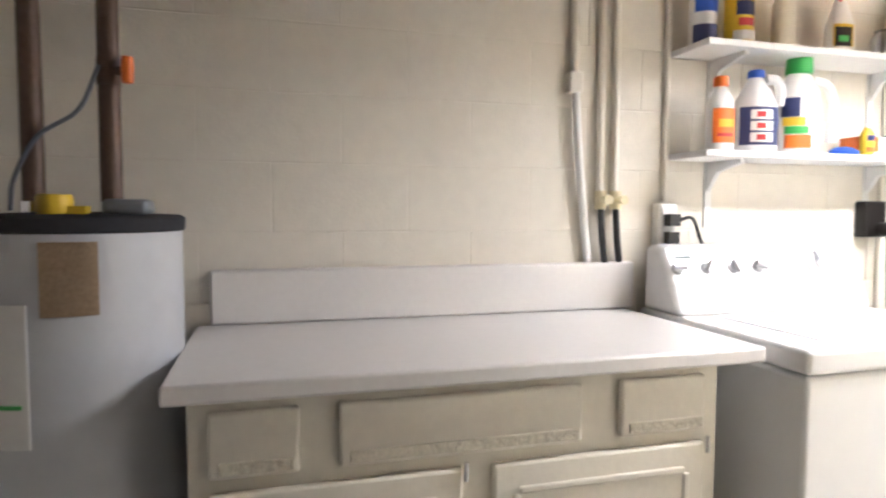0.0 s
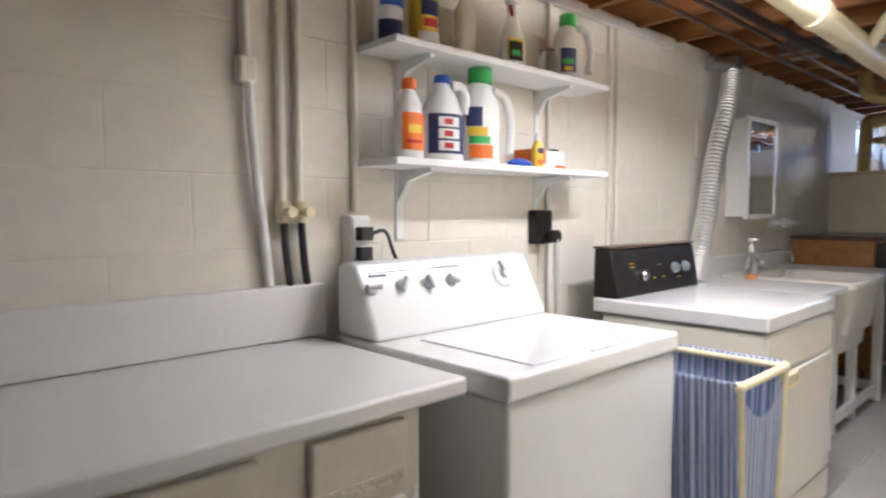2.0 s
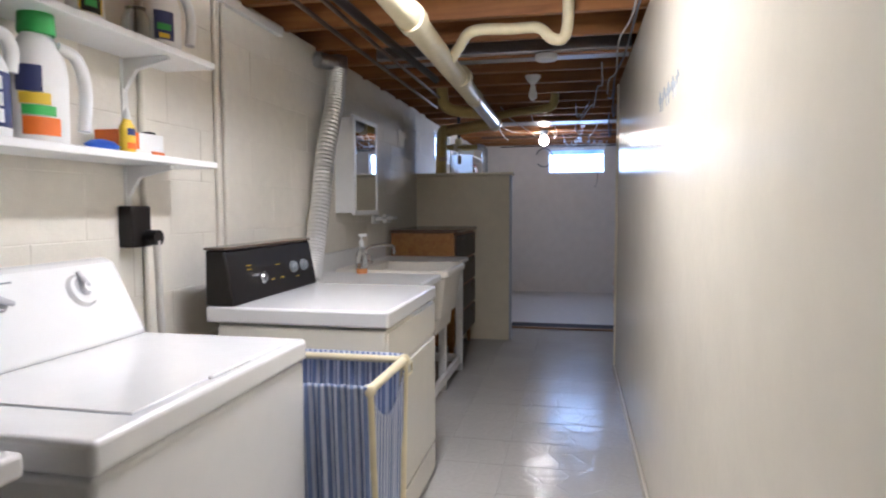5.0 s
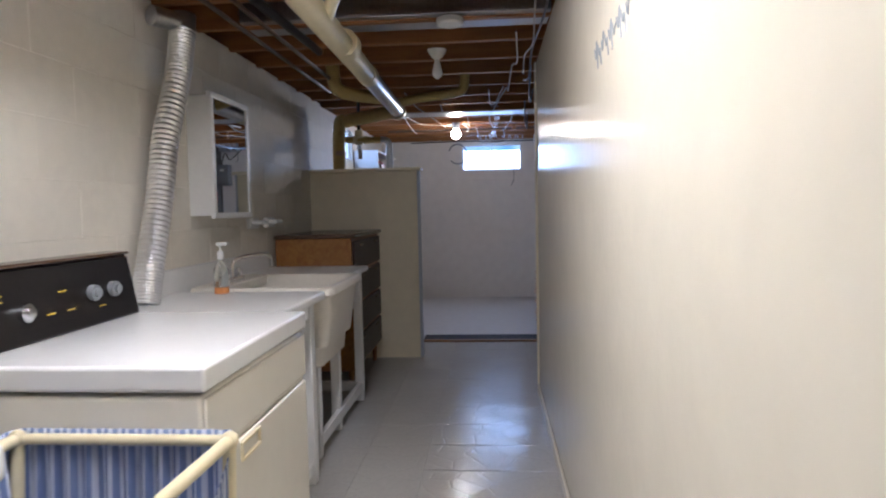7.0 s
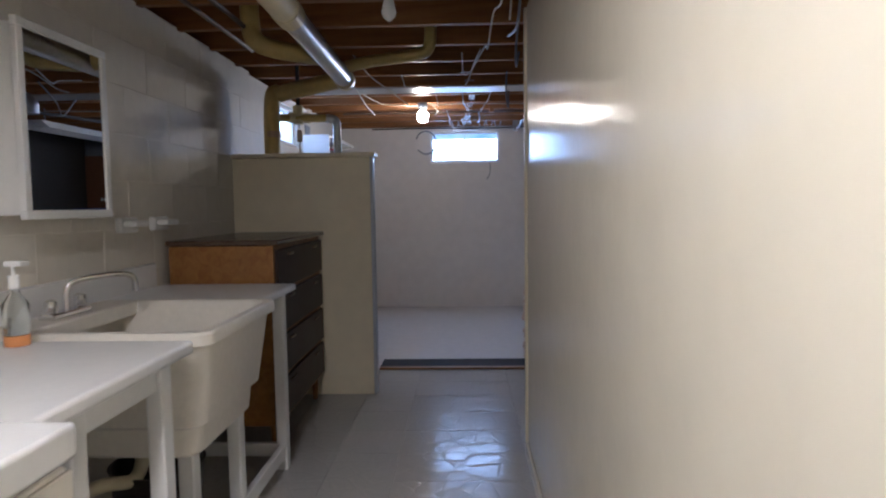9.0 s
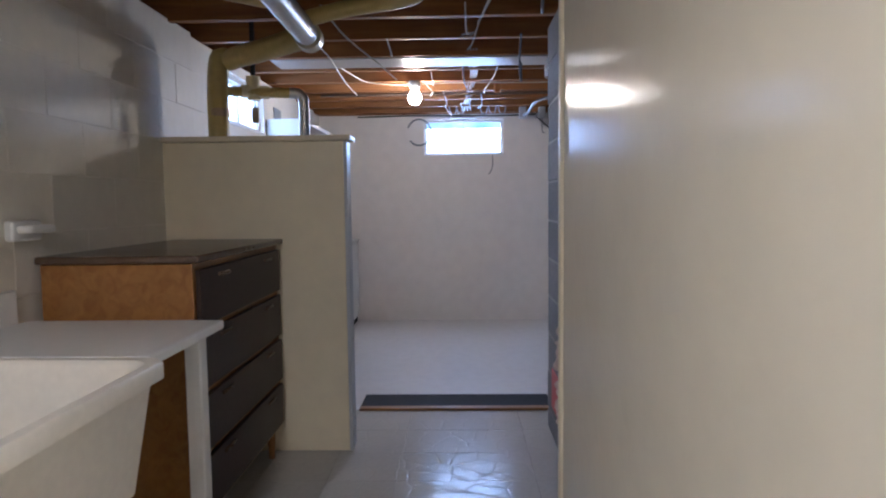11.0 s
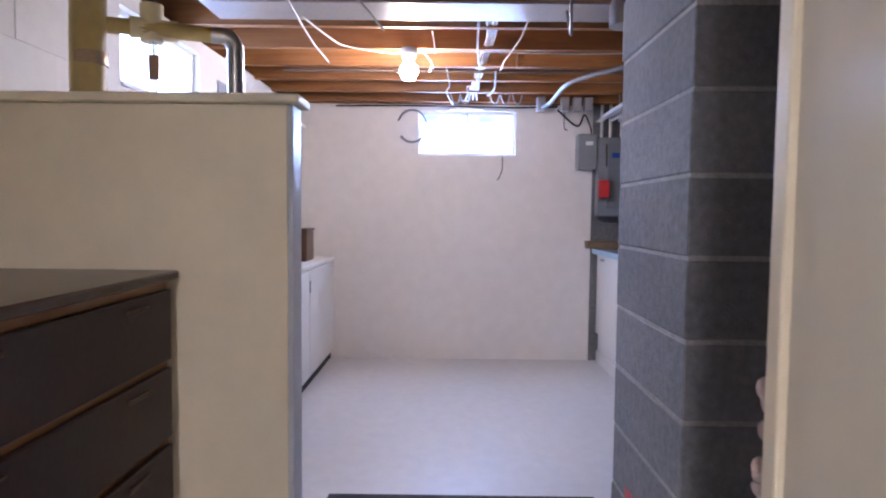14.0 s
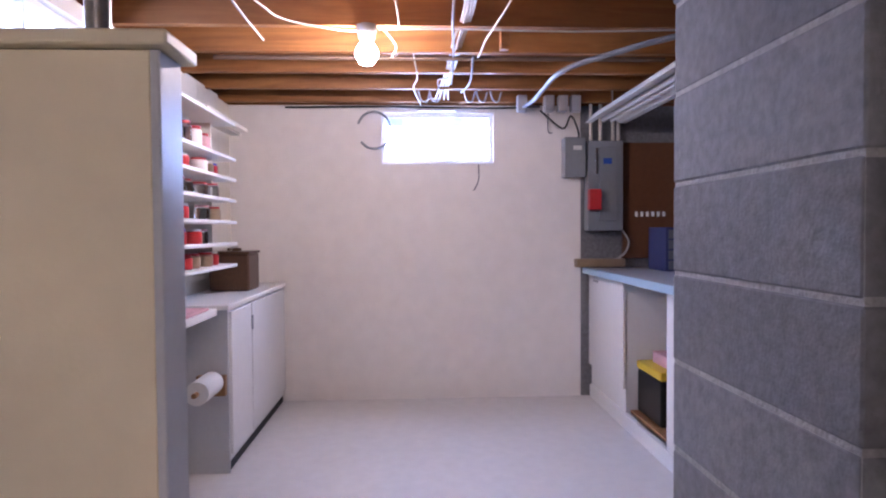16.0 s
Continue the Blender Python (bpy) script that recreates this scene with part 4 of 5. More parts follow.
# ---- ceiling pipes, cables, lamps ----
md = thing("drain_main", "long cream drain pipe with galvanised end under the joists", "pipe")
part("pipe", lambda bm: [rod(bm, (-0.6, -0.815, 1.99), (3.4, -0.765, 1.965), 0.055, 20)], PVC, md)
part("metal_section", lambda bm: [rod(bm, (3.4, -0.765, 1.965), (4.62, -0.75, 1.955), 0.052, 20)], GALV, md)
part("coupling", lambda bm: [rod(bm, (x, -0.79, 1.975), (x + 0.09, -0.79, 1.975), 0.063, 20) for x in (1.6, 2.75)] + [rod(bm, (3.36, -0.765, 1.965), (3.46, -0.765, 1.965), 0.060, 20)], PVC, md)
bp = thing("branch_pipe", "cream branch drain pipe with elbow trap", "pipe")
part("pipe", lambda bm: [hose(bm, [(2.40, -0.80, 1.97), (2.22, -0.88, 2.0), (2.10, -0.97, 2.04), (2.12, -1.15, 2.045), (2.13, -1.27, 2.045), (2.13, -1.33, 1.995), (2.12, -1.385, 1.99), (2.09, -1.405, 2.06), (2.09, -1.405, 2.2)], 0.026, 12, 6)], PVC, bp)
tp = thing("stack_pipe", "tan drain stack passing behind the half wall", "pipe")
part("riser", lambda bm: [hose(bm, [(5.02, -0.20, 0.05), (5.02, -0.20, 1.0), (5.02, -0.20, 1.86), (5.02, -0.27, 1.94), (4.9, -0.45, 1.95), (4.70, -0.72, 1.96)], 0.052, 14, 8)], PVC_TAN, tp)
part("branch", lambda bm: rod(bm, (5.04, -0.20, 1.79), (5.20, -0.53, 1.80), 0.026, 14), PVC_TAN, tp)
part("branch_tee", lambda bm: [rod(bm, (5.125, -0.345, 1.755), (5.125, -0.345, 1.875), 0.036, 16), rod(bm, (5.09, -0.29, 1.795), (5.16, -0.415, 1.798), 0.034, 16)], PVC, tp)
part("branch_riser", lambda bm: rod(bm, (5.125, -0.345, 1.87), (5.125, -0.345, 2.2), 0.013, 10), BLACKM, tp)
part("drop_elbow", lambda bm: hose(bm, [(5.19, -0.515, 1.80), (5.205, -0.56, 1.796), (5.21, -0.585, 1.765), (5.21, -0.588, 1.68), (5.21, -0.588, 0.9)], 0.028, 14, 6), GALV, tp)
part("test_tag", lambda bm: box(bm, 5.118, 5.126, -0.37, -0.335, 1.635, 1.715), LABEL_TAN, tp)
part("tag_wire", lambda bm: rod(bm, (5.122, -0.352, 1.71), (5.122, -0.35, 1.76), 0.003, 6), CABLE_G, tp)
part("stain", lambda bm: lathe(bm, [(0.0525, 1.655), (0.0532, 1.66), (0.0532, 1.69), (0.0525, 1.695)], (5.02, -0.20, 0), 20), LABEL_TAN, tp)
part("clamp", lambda bm: [rod(bm, (4.64, -0.75, 1.955), (4.72, -0.745, 1.955), 0.062, 20)], PVC, tp)
t2 = thing("overhead_trap", "tan drain pipes with a trap under the joists", "pipe")
part("pipe", lambda bm: [hose(bm, [(4.55, -0.74, 1.99), (4.50, -0.95, 2.02), (4.43, -1.18, 2.03), (4.41, -1.27, 2.07), (4.40, -1.28, 2.25)], 0.034, 12, 6), hose(bm, [(3.98, -0.42, 2.25), (3.97, -0.43, 2.08), (3.95, -0.46, 2.0), (4.0, -0.54, 1.97), (4.15, -0.72, 1.965)], 0.045, 12, 6)], PVC_TAN, t2)
tagged(part("water_lines", lambda bm: [hose(bm, [(-1.5, y, 2.06), (1.0, y - 0.01, 2.065), (2.6, y, 2.06), (4.4, y + 0.01, 2.065)], 0.011, 8, 6) for y in (-0.30, -0.42)], COPPER), "dark copper water lines under the joists", "pipe")
tagged(part("black_drain_line", lambda bm: hose(bm, [(0.2, -0.48, 2.07), (1.8, -0.50, 2.06), (3.2, -0.55, 2.05)], 0.022, 10, 6), BLACK), "black pipe under the joists", "pipe")
tagged(slab("vent_duct", (2.86, 3.10, -1.75, -0.25, 2.115, 2.30), GALV, bevel=0.004), "galvanised duct between the joists", "duct")
tagged(slab("vent_duct", (5.755, 6.0, -2.6, -0.25, 2.098, 2.30), GALV, bevel=0.004), "galvanised duct between the joists", "duct")
tagged(part("smoke_detector", lambda bm: lathe(bm, [(0.055, 0), (0.065, 0.01), (0.065, 0.03), (0.06, 0.035)], (2.89, -1.273, 2.068), 24), PLASTIC_W), "round cream ceiling detector", "detector")
ph = thing("pull_lampholder", "white ceiling lampholder with unlit bulb", "lamp")
part("base", lambda bm: lathe(bm, [(0.012, -0.02), (0.028, -0.01), (0.05, 0.02), (0.055, 0.035)], (3.47, -1.16, 2.068), 20), PLASTIC_W, ph)
part("bulb", lambda bm: lathe(bm, [(0.006, -0.13), (0.024, -0.115), (0.03, -0.095), (0.022, -0.06), (0.014, -0.02)], (3.47, -1.16, 2.068), 18), PLASTIC_W, ph)


def lit_bulb(x, y, z):
    b = thing("ceiling_bulb", "bare lit bulb in a ceiling lampholder", "lamp", "bare bulbs")
    part("lampholder", lambda bm: lathe(bm, [(0.02, 0.05), (0.035, 0.065), (0.045, 0.10), (0.045, 0.122)], (x, y, z), 20), GREY_MET, b)
    part("bulb", lambda bm: lathe(bm, [(0.008, -0.05), (0.032, -0.042), (0.050, -0.008), (0.046, 0.02), (0.018, 0.058)], (x, y, z), 20), BULB, b)


lit_bulb(6.52, -1.095, 1.985)


def strip_fixture(x0, x1, y, z):
    """A strip light with a glowing wrap-round lens under a white steel tray."""
    f = thing("ceiling_fixture", "long white strip light fixture under the joists", "lamp")
    slab("housing", (x0 - 0.02, x1 + 0.02, y - 0.085, y + 0.085, z + 0.066, 2.103), WHITE_PAINT, f, 0.004)
    part("lens", lambda bm: prism(bm, x0, x1, [(y - 0.075, z + 0.065), (y - 0.07, z + 0.02), (y - 0.05, z), (y + 0.05, z), (y + 0.07, z + 0.02), (y + 0.075, z + 0.065)]), DIFFUSER, f)


strip_fixture(0.50, 1.40, -0.95, 1.985)


def cable(name, label, runs, m, r=0.005):
    return tagged(part(name, lambda bm: [hose(bm, p, r, 8, 6) for p in runs], m), label, "cable")


cable("white_wiring", "loose white cables hanging under the joists", [
    [(3.2, -1.60, 2.11), (3.6, -1.62, 2.05), (3.9, -1.60, 2.09), (4.1, -1.58, 1.98), (4.25, -1.57, 2.02), (4.5, -1.50, 1.95)],
    [(1.4, -1.66, 2.10), (2.0, -1.68, 2.05), (2.6, -1.66, 2.08), (3.1, -1.68, 2.03), (3.5, -1.66, 2.06), (3.7, -1.66, 2.0)],
    [(4.7, -1.45, 2.10), (4.9, -1.46, 2.02), (5.05, -1.50, 2.06), (5.2, -1.44, 2.09)],
    [(4.7, -0.80, 2.10), (4.95, -0.86, 2.03), (5.3, -0.98, 1.97), (5.6, -1.05, 1.94)],
    [(5.3, -1.03, 2.10), (5.5, -1.035, 2.06), (5.6, -1.02, 2.09)],
    [(5.15, -0.63, 2.10), (5.35, -0.65, 2.075), (5.55, -0.665, 2.06), (5.95, -0.68, 2.0), (6.3, -0.70, 1.975)],
    [(5.95, -0.64, 2.10), (6.2, -0.72, 2.075), (6.34, -0.78, 2.07), (6.48, -0.98, 2.075), (6.52, -1.07, 2.085)],
    [(6.5, -1.15, 2.085), (6.5, -1.5, 2.088), (6.5, -2.0, 2.082), (6.5, -2.6, 2.095)],
    [(6.0, -1.68, 2.11), (6.12, -1.66, 2.06), (6.25, -1.62, 2.015), (6.5, -1.615, 2.04), (6.78, -1.62, 2.06), (7.0, -1.63, 2.10)],
    [(4.66, -1.56, 2.11), (4.85, -1.52, 2.06), (5.0, -1.49, 2.0), (5.1, -1.47, 1.99)],
    [(6.2, -1.23, 2.11), (6.3, -1.24, 2.06), (6.36, -1.24, 2.045)],
    [(6.55, -1.17, 2.1), (6.62, -1.22, 2.05), (6.72, -1.20, 2.03), (6.9, -1.22, 2.09)],
    [(7.0, -1.47, 2.10), (7.15, -1.50, 2.04), (7.35, -1.44, 2.07), (7.6, -1.46, 2.03), (7.9, -1.40, 2.08)],
    [(6.9, -1.30, 2.09), (7.2, -1.32, 2.05), (7.6, -1.30, 2.08), (8.0, -1.35, 2.06)]], CABLE_W, 0.0042)
cable("grey_wiring", "grey cables along the partition and joists", [
    [(2.0, -1.71, 2.11), (2.8, -1.71, 2.07), (3.5, -1.70, 2.09), (3.8, -1.70, 2.0), (4.2, -1.69, 2.06)],
    [(3.9, -1.72, 2.09), (4.1, -1.72, 1.96), (4.3, -1.74, 1.93), (4.5, -1.77, 2.05)],
    [(5.2, -1.75, 2.09), (5.4, -1.76, 1.98), (5.5, -1.78, 1.90), (5.7, -1.80, 2.05)],
    [(6.0, -1.45, 2.10), (6.3, -1.46, 2.06), (6.9, -1.5, 2.09), (7.4, -1.52, 2.06)],
    [(6.9, -1.60, 2.08), (7.3, -1.62, 2.05), (7.7, -1.60, 2.08)]], CABLE_G, 0.006)
cable("cable_bundle", "bundle of grey cables run through the joists", [
    [(5.7, -1.53 + 0.018 * k, 2.135), (6.0, -1.535 + 0.016 * k, 2.12 - 0.006 * (k % 2)), (6.35, -1.55 + 0.013 * k, 2.125), (6.8, -1.54 + 0.015 * k, 2.13 - 0.008 * (k % 3)), (7.33, -1.53 + 0.014 * k, 2.125), (7.75, -1.52 + 0.018 * k, 2.12), (8.1, -1.54 + 0.03 * k, 2.12)] for k in range(4)], STEELBOX, 0.006)
for y in (-1.33, -1.40, -1.62, -1.70, -1.79):
    cable("cable_loop", "short loop of spare grey cable under a joist", [[(7.75, y, 2.10), (7.76, y - 0.02, 2.045), (7.78, y - 0.055, 2.04), (7.78, y - 0.075, 2.10)]], STEELBOX, 0.006)
cable("grey_service_cable", "thick grey cable curving to the junction boxes", [[(6.3, -2.75, 2.08), (6.45, -2.45, 2.05), (6.58, -2.24, 2.02), (6.84, -2.045, 2.0), (7.3, -2.04, 2.01), (7.7, -2.06, 2.03), (8.04, -2.06, 2.06)]], CABLE_G, 0.014)
cable("coiled_cable", "grey cable loop hanging beside the window", [[(8.18, -1.02 + 0.12 * math.cos(a), 1.92 + 0.13 * math.sin(a)) for a in [radians(20 + 30 * k) for k in range(11)]]], GREY_MET, 0.009)
cable("drop_wire", "thin wire hanging below the window", [[(8.195, -1.76, 1.68), (8.19, -1.76, 1.58), (8.19, -1.74, 1.52), (8.19, -1.72, 1.49)]], CABLE_G, 0.004)
cable("hanging_wire", "short wire hanging from a junction box", [[(8.19, -2.26, 2.07), (8.19, -2.26, 1.92), (8.19, -2.29, 1.90)]], CABLE_G, 0.004)
cable("black_wiring", "black wires looping from the junction boxes", [[(8.19, -0.4, 2.08), (8.18, -1.0, 2.085), (8.18, -1.8, 2.075), (8.18, -2.2, 2.085)], [(8.18, -2.2, 2.06), (8.17, -2.36, 1.93), (8.17, -2.42, 2.02), (8.17, -2.47, 1.92), (8.18, -2.48, 1.86)]], CABLE_B, 0.007)
for y in (-2.05, -2.24, -2.335, -2.425):
    tagged(slab("junction_box", (8.035, 8.108, y - 0.033, y + 0.033, 2.03, 2.14), STEELBOX, bevel=0.006), "galvanised steel electrical junction box", "junction box", "junction boxes")
tagged(slab("window_latch", (8.15, 8.20, -1.60, -1.33, 2.05, 2.068), GALV, bevel=0.003), "steel bar above the window", "bar")
tagged(slabs("joist_blocking", [(6.55, 6.60, -1.73, -1.69, 2.02, 2.104)], JOIST, bevel=0.003), "short pine block nailed to a joist", "block")
tagged(part("joist_pipe", lambda bm: rod(bm, (6.95, -0.3, 2.085), (6.95, -2.6, 2.085), 0.012, 10), COPPER), "dark copper pipe under the joists", "pipe")
cp = thing("corner_pipe", "galvanised pipe elbow beside the chimney", "duct")
part("pipe", lambda bm: hose(bm, [(5.36, -2.2, 2.02), (5.38, -2.05, 2.02), (5.40, -1.96, 1.99), (5.40, -1.95, 1.9)], 0.05, 14, 6), GALV, cp)

# ---- far room: electrical corner and workbench ----
ep = thing("breaker_panel", "grey steel breaker panel with hinged door", "breaker panel")
slab("case", (8.10, 8.21, -2.775, -2.525, 1.20, 1.835), GREY_MET, ep, 0.004)
slab("door", (8.088, 8.10, -2.73, -2.60, 1.27, 1.79), GREY_MET, ep, 0.004)
slab("label_mark", (8.085, 8.0885, -2.69, -2.63, 1.67, 1.71), BLUE, ep)
slab("latch", (8.084, 8.0995, -2.592, -2.575, 1.60, 1.78), CHROME, ep, 0.003)
sb = thing("switch_box", "small grey steel switch box", "switch box")
slab("case", (8.10, 8.21, -2.51, -2.36, 1.58, 1.86), GREY_MET, sb, 0.006)
slab("switch_label", (8.097, 8.10, -2.48, -2.42, 1.77, 1.80), PLASTIC_W, sb)
rb = thing("alarm_box", "red switch box hung on the panel", "switch box")
slab("case", (8.02, 8.085, -2.60, -2.515, 1.345, 1.49), RED, rb, 0.006)
part("panel_riser", lambda bm: [rod(bm, (8.16, y, 1.83), (8.16, y, 2.1), 0.013) for y in (-2.56, -2.63, -2.72, -2.76)], CREAM, ep)
cable("panel_wire", "white cable below the breaker panel", [[(8.15, -2.79, 1.20), (8.14, -2.83, 1.12), (8.14, -2.80, 1.04), (8.14, -2.72, 0.99), (8.14, -2.62, 0.985)]], CABLE_W, 0.008)
tagged(slab("pegboard", (8.17, 8.205, -3.28, -2.80, 1.0, 1.83), HARDB, bevel=0.003), "brown hardboard panel with white hooks", "board")
for k in range(6):
    tagged(slab("peg_hook", (8.15, 8.17, -2.90 - 0.04 * k, -2.885 - 0.04 * k, 1.30, 1.335), PLASTIC_W), "small white hook on the brown board", "hook", "hooks on the board")
wb = thing("workbench", "workbench with grey top, pale blue edge and white doors", "workbench")
slab("top", (5.9, 8.20, -3.2, -2.53, 0.90, 0.935), BENCH_TOP, wb, 0.004)
slab("edge", (5.9, 8.20, -2.529, -2.51, 0.895, 0.938), BENCH_BLUE, wb, 0.003)
slab("backstop", (8.12, 8.20, -2.80, -2.45, 0.94, 1.0), LABEL_TAN, wb, 0.004)
slab("end_panel", (7.46, 8.19, -3.1, -2.575, 0.05, 0.894), WHITE_PAINT, wb, 0.003)
slab("door", (7.45, 8.185, -2.572, -2.553, 0.24, 0.885), WHITE_PAINT, wb, 0.004)
slab("door", (6.58, 6.80, -2.572, -2.553, 0.10, 0.885), WHITE_PAINT, wb, 0.004)
slab("plinth", (6.4, 8.19, -2.59, -2.56, 0.0, 0.09), WHITE_PAINT, wb, 0.003)
slab("back_panel", (6.0, 7.45, -3.15, -3.13, 0.05, 0.89), GREY_TRIM, wb, 0.003)
slab("shelf", (6.0, 7.45, -3.12, -2.60, 0.092, 0.112), STRIPW, wb, 0.003)
slab("pull", (7.95, 8.05, -2.552, -2.545, 0.845, 0.86), GREY_MET, wb, 0.002)
tx = thing("toolbox", "black toolbox with yellow latches", "toolbox")
slab("body", (7.08, 7.44, -2.93, -2.64, 0.113, 0.37), BLACK, tx, 0.012, 3)
slab("lid", (7.075, 7.445, -2.935, -2.635, 0.371, 0.42), YELLOW, tx, 0.010, 3)
tagged(slab("paper_packet", (7.15, 7.36, -2.88, -2.70, 0.422, 0.49), PINK, bevel=0.006), "pink and red packet on the toolbox", "packet")
dw = thing("drawer_organiser", "dark blue small-parts drawer organiser", "organiser")
slab("case", (7.65, 7.95, -3.14, -2.90, 0.937, 1.22), NAVY, dw, 0.004)
each("drawer", [(7.64, 7.649, -3.13 + 0.075 * i, -3.065 + 0.075 * i, 0.95 + 0.066 * k, 1.005 + 0.066 * k) for i in range(3) for k in range(4)], CABLE_G, dw, 0.002)
fl = thing("fluorescent_fixture", "white enamelled fluorescent fixture, unlit", "lamp")
part("reflector", lambda bm: prism(bm, 6.35, 7.95, [(-2.46, 1.93), (-2.53, 2.0), (-2.67, 2.0), (-2.74, 1.93), (-2.70, 1.93), (-2.65, 1.97), (-2.55, 1.97), (-2.50, 1.93)]), WHITE_PAINT, fl)
part("tube", lambda bm: [rod(bm, (6.40, y, 1.945), (7.90, y, 1.945), 0.016) for y in (-2.57, -2.63)], PLASTIC_W, fl)
part("hanger", lambda bm: [rod(bm, (x, -2.6, 2.0), (x, -2.6, 2.12), 0.005) for x in (6.5, 7.8)], GALV, fl)

# ---- far room: white cabinet, shelves and jars ----
wc = thing("white_cabinet", "white painted low cabinet with two doors", "cabinet")
slab("body", (6.90, 8.20, -0.36, -0.01, 0.05, 0.822), WHITE_PAINT, wc, 0.004)
slab("side_panel", (6.884, 6.899, -0.366, -0.01, 0.0, 0.822), GREY_TRIM, wc, 0.002)
slab("top", (6.84, 8.205, -0.385, -0.008, 0.824, 0.85), WHITE_PAINT, wc, 0.004)
for x0, x1 in ((6.91, 7.29), (7.31, 8.18)):
    slab("door", (x0, x1, -0.379, -0.361, 0.09, 0.81), WHITE_PAINT, wc, 0.004)
slab("door_edge", (7.292, 7.308, -0.372, -0.361, 0.09, 0.81), GREY_MET, wc)
slab("hinge", (7.285, 7.315, -0.384, -0.379, 0.66, 0.74), GREY_MET, wc, 0.002)
slab("kick", (6.91, 8.19, -0.355, -0.345, 0.0, 0.05), BLACKM, wc)
bc = thing("bench_counter", "white counter top fixed below the jar shelves", "counter")
slab("counter_top", (4.96, 6.838, -0.33, -0.008, 0.80, 0.835), WHITE_PAINT, bc, 0.004)
slab("bench_leg", (4.98, 5.03, -0.32, -0.27, 0.0, 0.799), GREY_TRIM, bc, 0.003)
tagged(slab("paper_stack", (6.35, 6.75, -0.32, -0.12, 0.836, 0.85), PINK, bevel=0.004), "pink papers on the counter", "papers")
tn = thing("tin_box", "dark brown square tin with a wire handle", "tin")
slab("body", (7.55, 7.80, -0.30, -0.06, 0.851, 1.075), TINBROWN, tn, 0.014, 3)
part("lid", lambda bm: [box(bm, 7.545, 7.805, -0.305, -0.055, 1.076, 1.09), lathe(bm, [(0.04, 1.09), (0.045, 1.1), (0.04, 1.11)], (7.675, -0.18, 0), 16)], TINBROWN, tn)
part("handle", lambda bm: hose(bm, [(7.60, -0.18, 1.09), (7.62, -0.18, 1.115), (7.73, -0.18, 1.115), (7.75, -0.18, 1.09)], 0.005), CHROME, tn)
pr = thing("paper_roll", "paper roll on a wooden holder", "paper roll")
part("roll", lambda bm: rod(bm, (6.62, -0.30, 0.47), (6.84, -0.30, 0.47), 0.055, 20), PLASTIC_W, pr)
part("holder", lambda bm: [box(bm, 6.845, 6.88, -0.36, -0.22, 0.40, 0.50), rod(bm, (6.58, -0.30, 0.47), (6.86, -0.30, 0.47), 0.012)], STRIPW, pr)

js = thing("jar_shelves", "white wall shelving unit filled with jars", "shelf")
SX0, SX1, SY = 6.44, 7.42, -0.27
levels = [1.027, 1.15, 1.272, 1.395, 1.515, 1.631, 1.834]
for z in levels:
    slab("shelf_board", (SX0, SX1, SY, -0.012, z - 0.018, z), WHITE_PAINT, js, 0.003)
slab("shelf_back", (SX0, SX1, -0.011, -0.004, 0.99, 1.834), HARDB, js)
slab("shelf_end", (SX1 - 0.13, SX1 - 0.112, SY + 0.1, -0.013, 0.99, 1.815), CAB_PAINT, js)
slab("shelf_side", (SX0 - 0.02, SX0, SY, -0.012, 0.86, 1.834), WHITE_PAINT, js, 0.003)

lids = [RED, BLUE, RED, PLASTIC_W, PINK]
fills = [JAR, JAR, PLASTIC_W, PINK, RED, LABEL_TAN]
jar_id = 0
for li, z in enumerate(levels[:-1]):
    x = 6.50 + 0.03 * li
    room = levels[li + 1] - z - 0.03
    while x < 7.28 - 0.1 * (li % 2):
        r = random.uniform(0.032, 0.045)
        h = min(room - 0.02, random.uniform(0.085, 0.12))
        y = SY + r + random.uniform(0.01, 0.05)
        j = thing("jar", "small glass storage jar with a coloured lid", "jar", "jars on the shelves")
        part("jar_body", lambda bm: lathe(bm, [(r * 0.93, 0), (r, 0.005), (r, h * 0.78), (r * 0.8, h * 0.86)], (x, y, z + 0.001), 14), random.choice(fills), j)
        part("lid", lambda bm: lathe(bm, [(r * 0.86, h * 0.86), (r * 0.86, h), (r * 0.8, h * 1.01)], (x, y, z + 0.001), 14), random.choice(lids), j)
        x += 2 * r + random.uniform(0.01, 0.16)
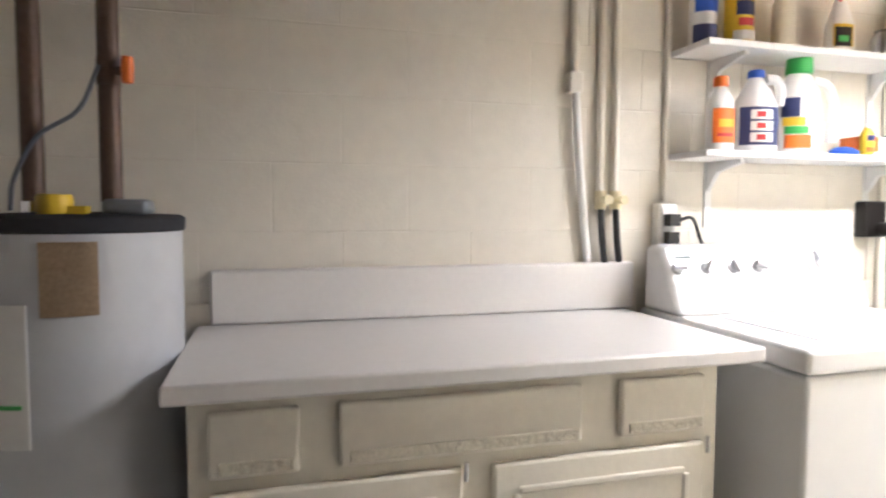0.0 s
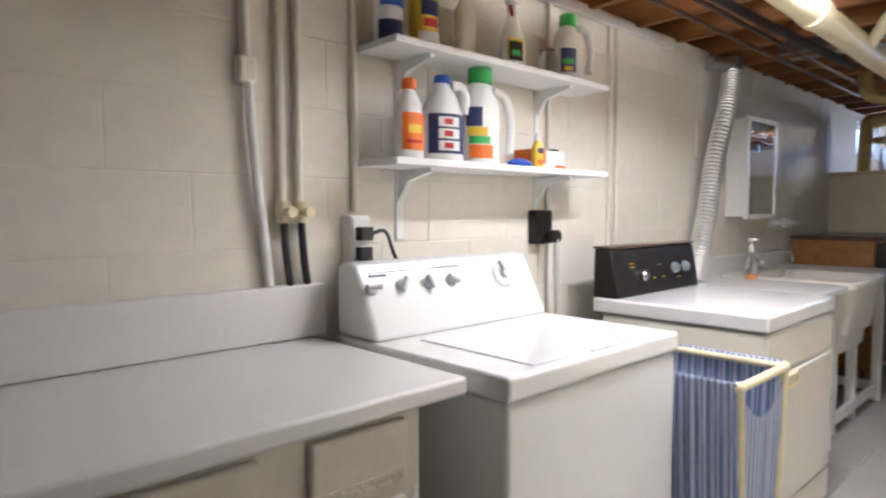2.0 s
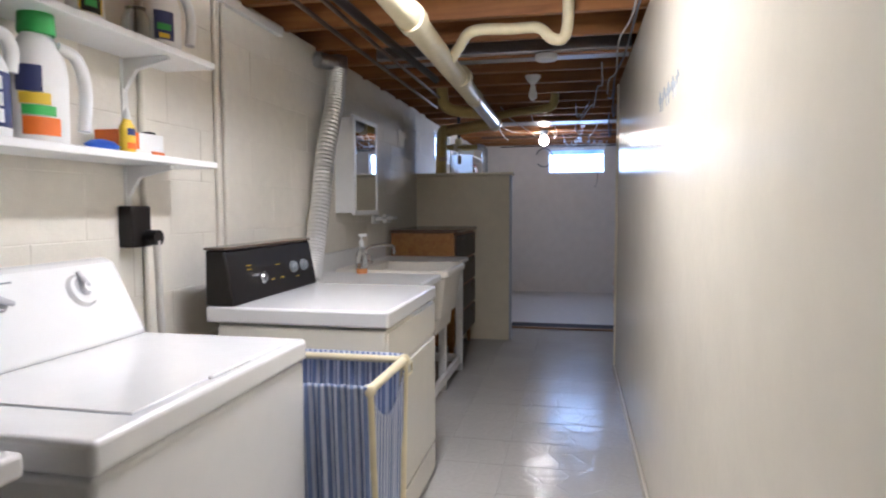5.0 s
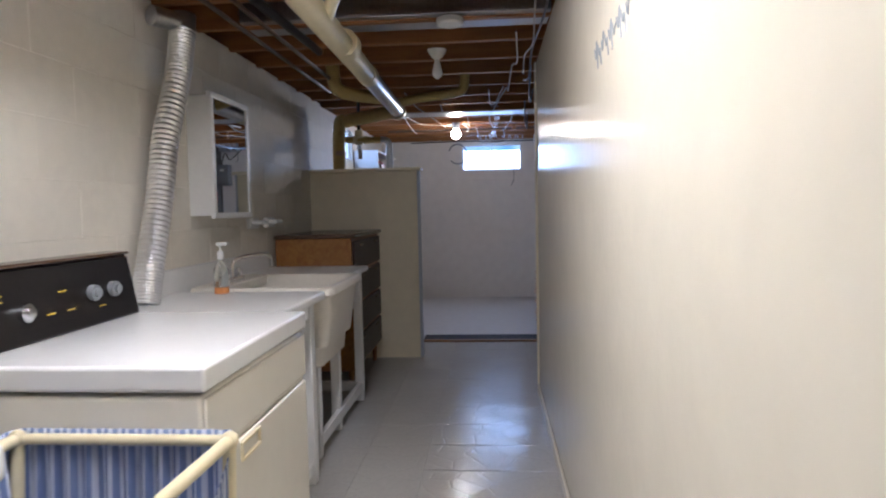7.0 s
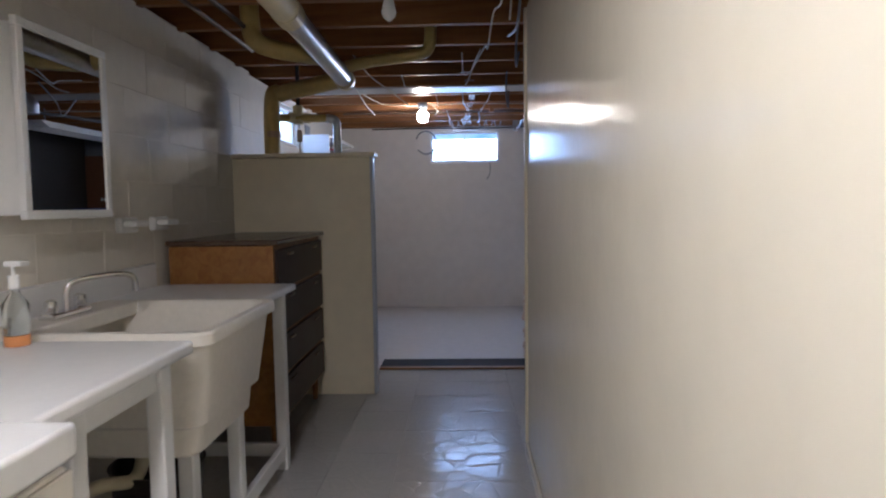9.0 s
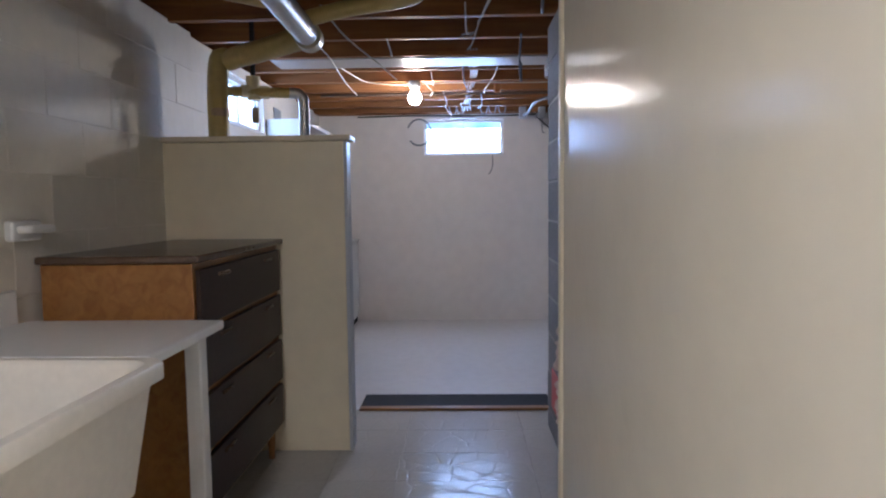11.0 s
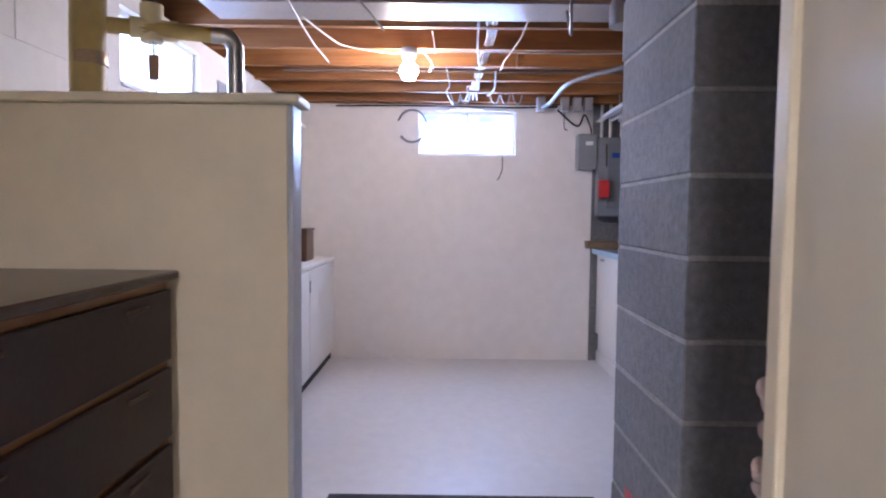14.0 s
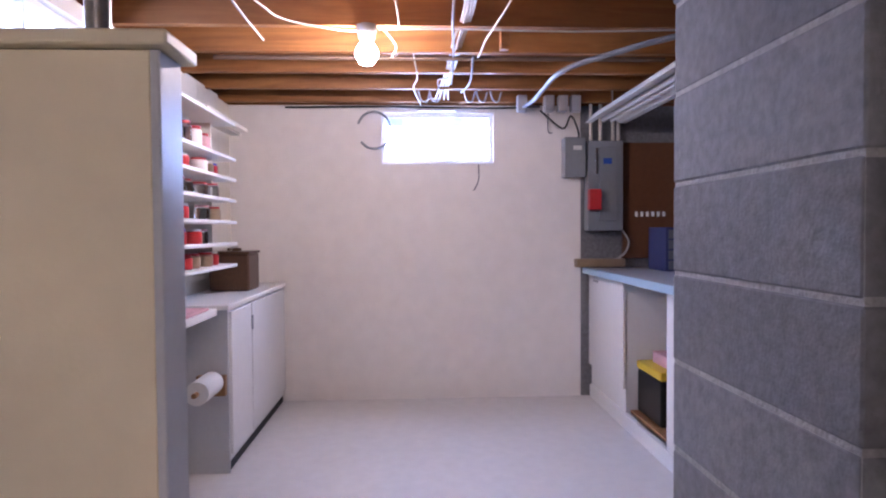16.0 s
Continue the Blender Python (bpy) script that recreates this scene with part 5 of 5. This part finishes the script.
tagged(slabs("wood_strips", [(7.0, 7.75, -0.25, -0.20, 1.836, 1.856), (7.2, 7.9, -0.17, -0.10, 1.836, 1.854)], CAB_PAINT), "loose wooden strips on the top shelf", "wood")
wf = thing("wall_fitting", "grey louvred vent plate on the white wall", "vent")
slab("plate", (6.62, 6.80, -0.012, -0.004, 1.72, 1.95), GREY_MET, wf, 0.003)

# pink insulation in the gap by the partition
def wool(bm):
    for k in range(260):
        z = random.uniform(0.28, 1.0)
        bulge = 0.02 * math.sin(math.pi * (z - 0.28) / 0.72)
        ball(bm, (3.902 + random.uniform(0, 0.03), -1.785 + bulge + random.uniform(-0.03, 0.025), z), random.uniform(0.005, 0.016), 8, random.uniform(0.6, 1.5))


tagged(part("insulation", wool, INSUL), "ragged pink insulation at the partition edge", "insulation", kind="stuff")

# ---- blocks of the north wall, tiles of the floor ----
bbm = bmesh.new()
box(bbm, -0.1990, 0.1990, -0.005, 0.003, -0.0990, 0.0990)
bmesh.ops.bevel(bbm, geom=[e for e in bbm.edges if all(v.co.y < 0 for v in e.verts)], offset=0.0016, segments=1, affect="EDGES")
bme = bpy.data.meshes.new("block")
bbm.to_mesh(bme)
bbm.free()
bme.materials.append(CREAM)
for r in range(11):
    zc = 0.02 + 0.2 * r
    xs = -0.83 + (0.2 if r % 2 else 0.0) + 0.2
    k = -4
    while True:
        x = xs + 0.4 * k
        k += 1
        if x > 7.95:
            break
        if x < X0 + 0.2 or (5.36 < x < 6.6 and zc > 1.5):
            continue
        o = new("block", bme)
        o.parent = wall_n
        o.location = (x, 0.0 + random.uniform(-0.0008, 0.0008), zc)

T = 0.305
tbm = bmesh.new()
box(tbm, -T / 2 + 0.0008, T / 2 - 0.0008, -T / 2 + 0.0008, T / 2 - 0.0008, -0.0038, 0.0)
tme = bpy.data.meshes.new("tile")
tbm.to_mesh(tme)
tbm.free()
tme.materials.append(VINYL)
x = 5.38 - T / 2
while x > X0:
    y = -0.06
    while y > -1.9 - T / 2:
        o = new("tile", tme)
        o.parent = floor
        o.location = (x, y, random.uniform(-0.0003, 0.0003))
        y -= T
    x -= T
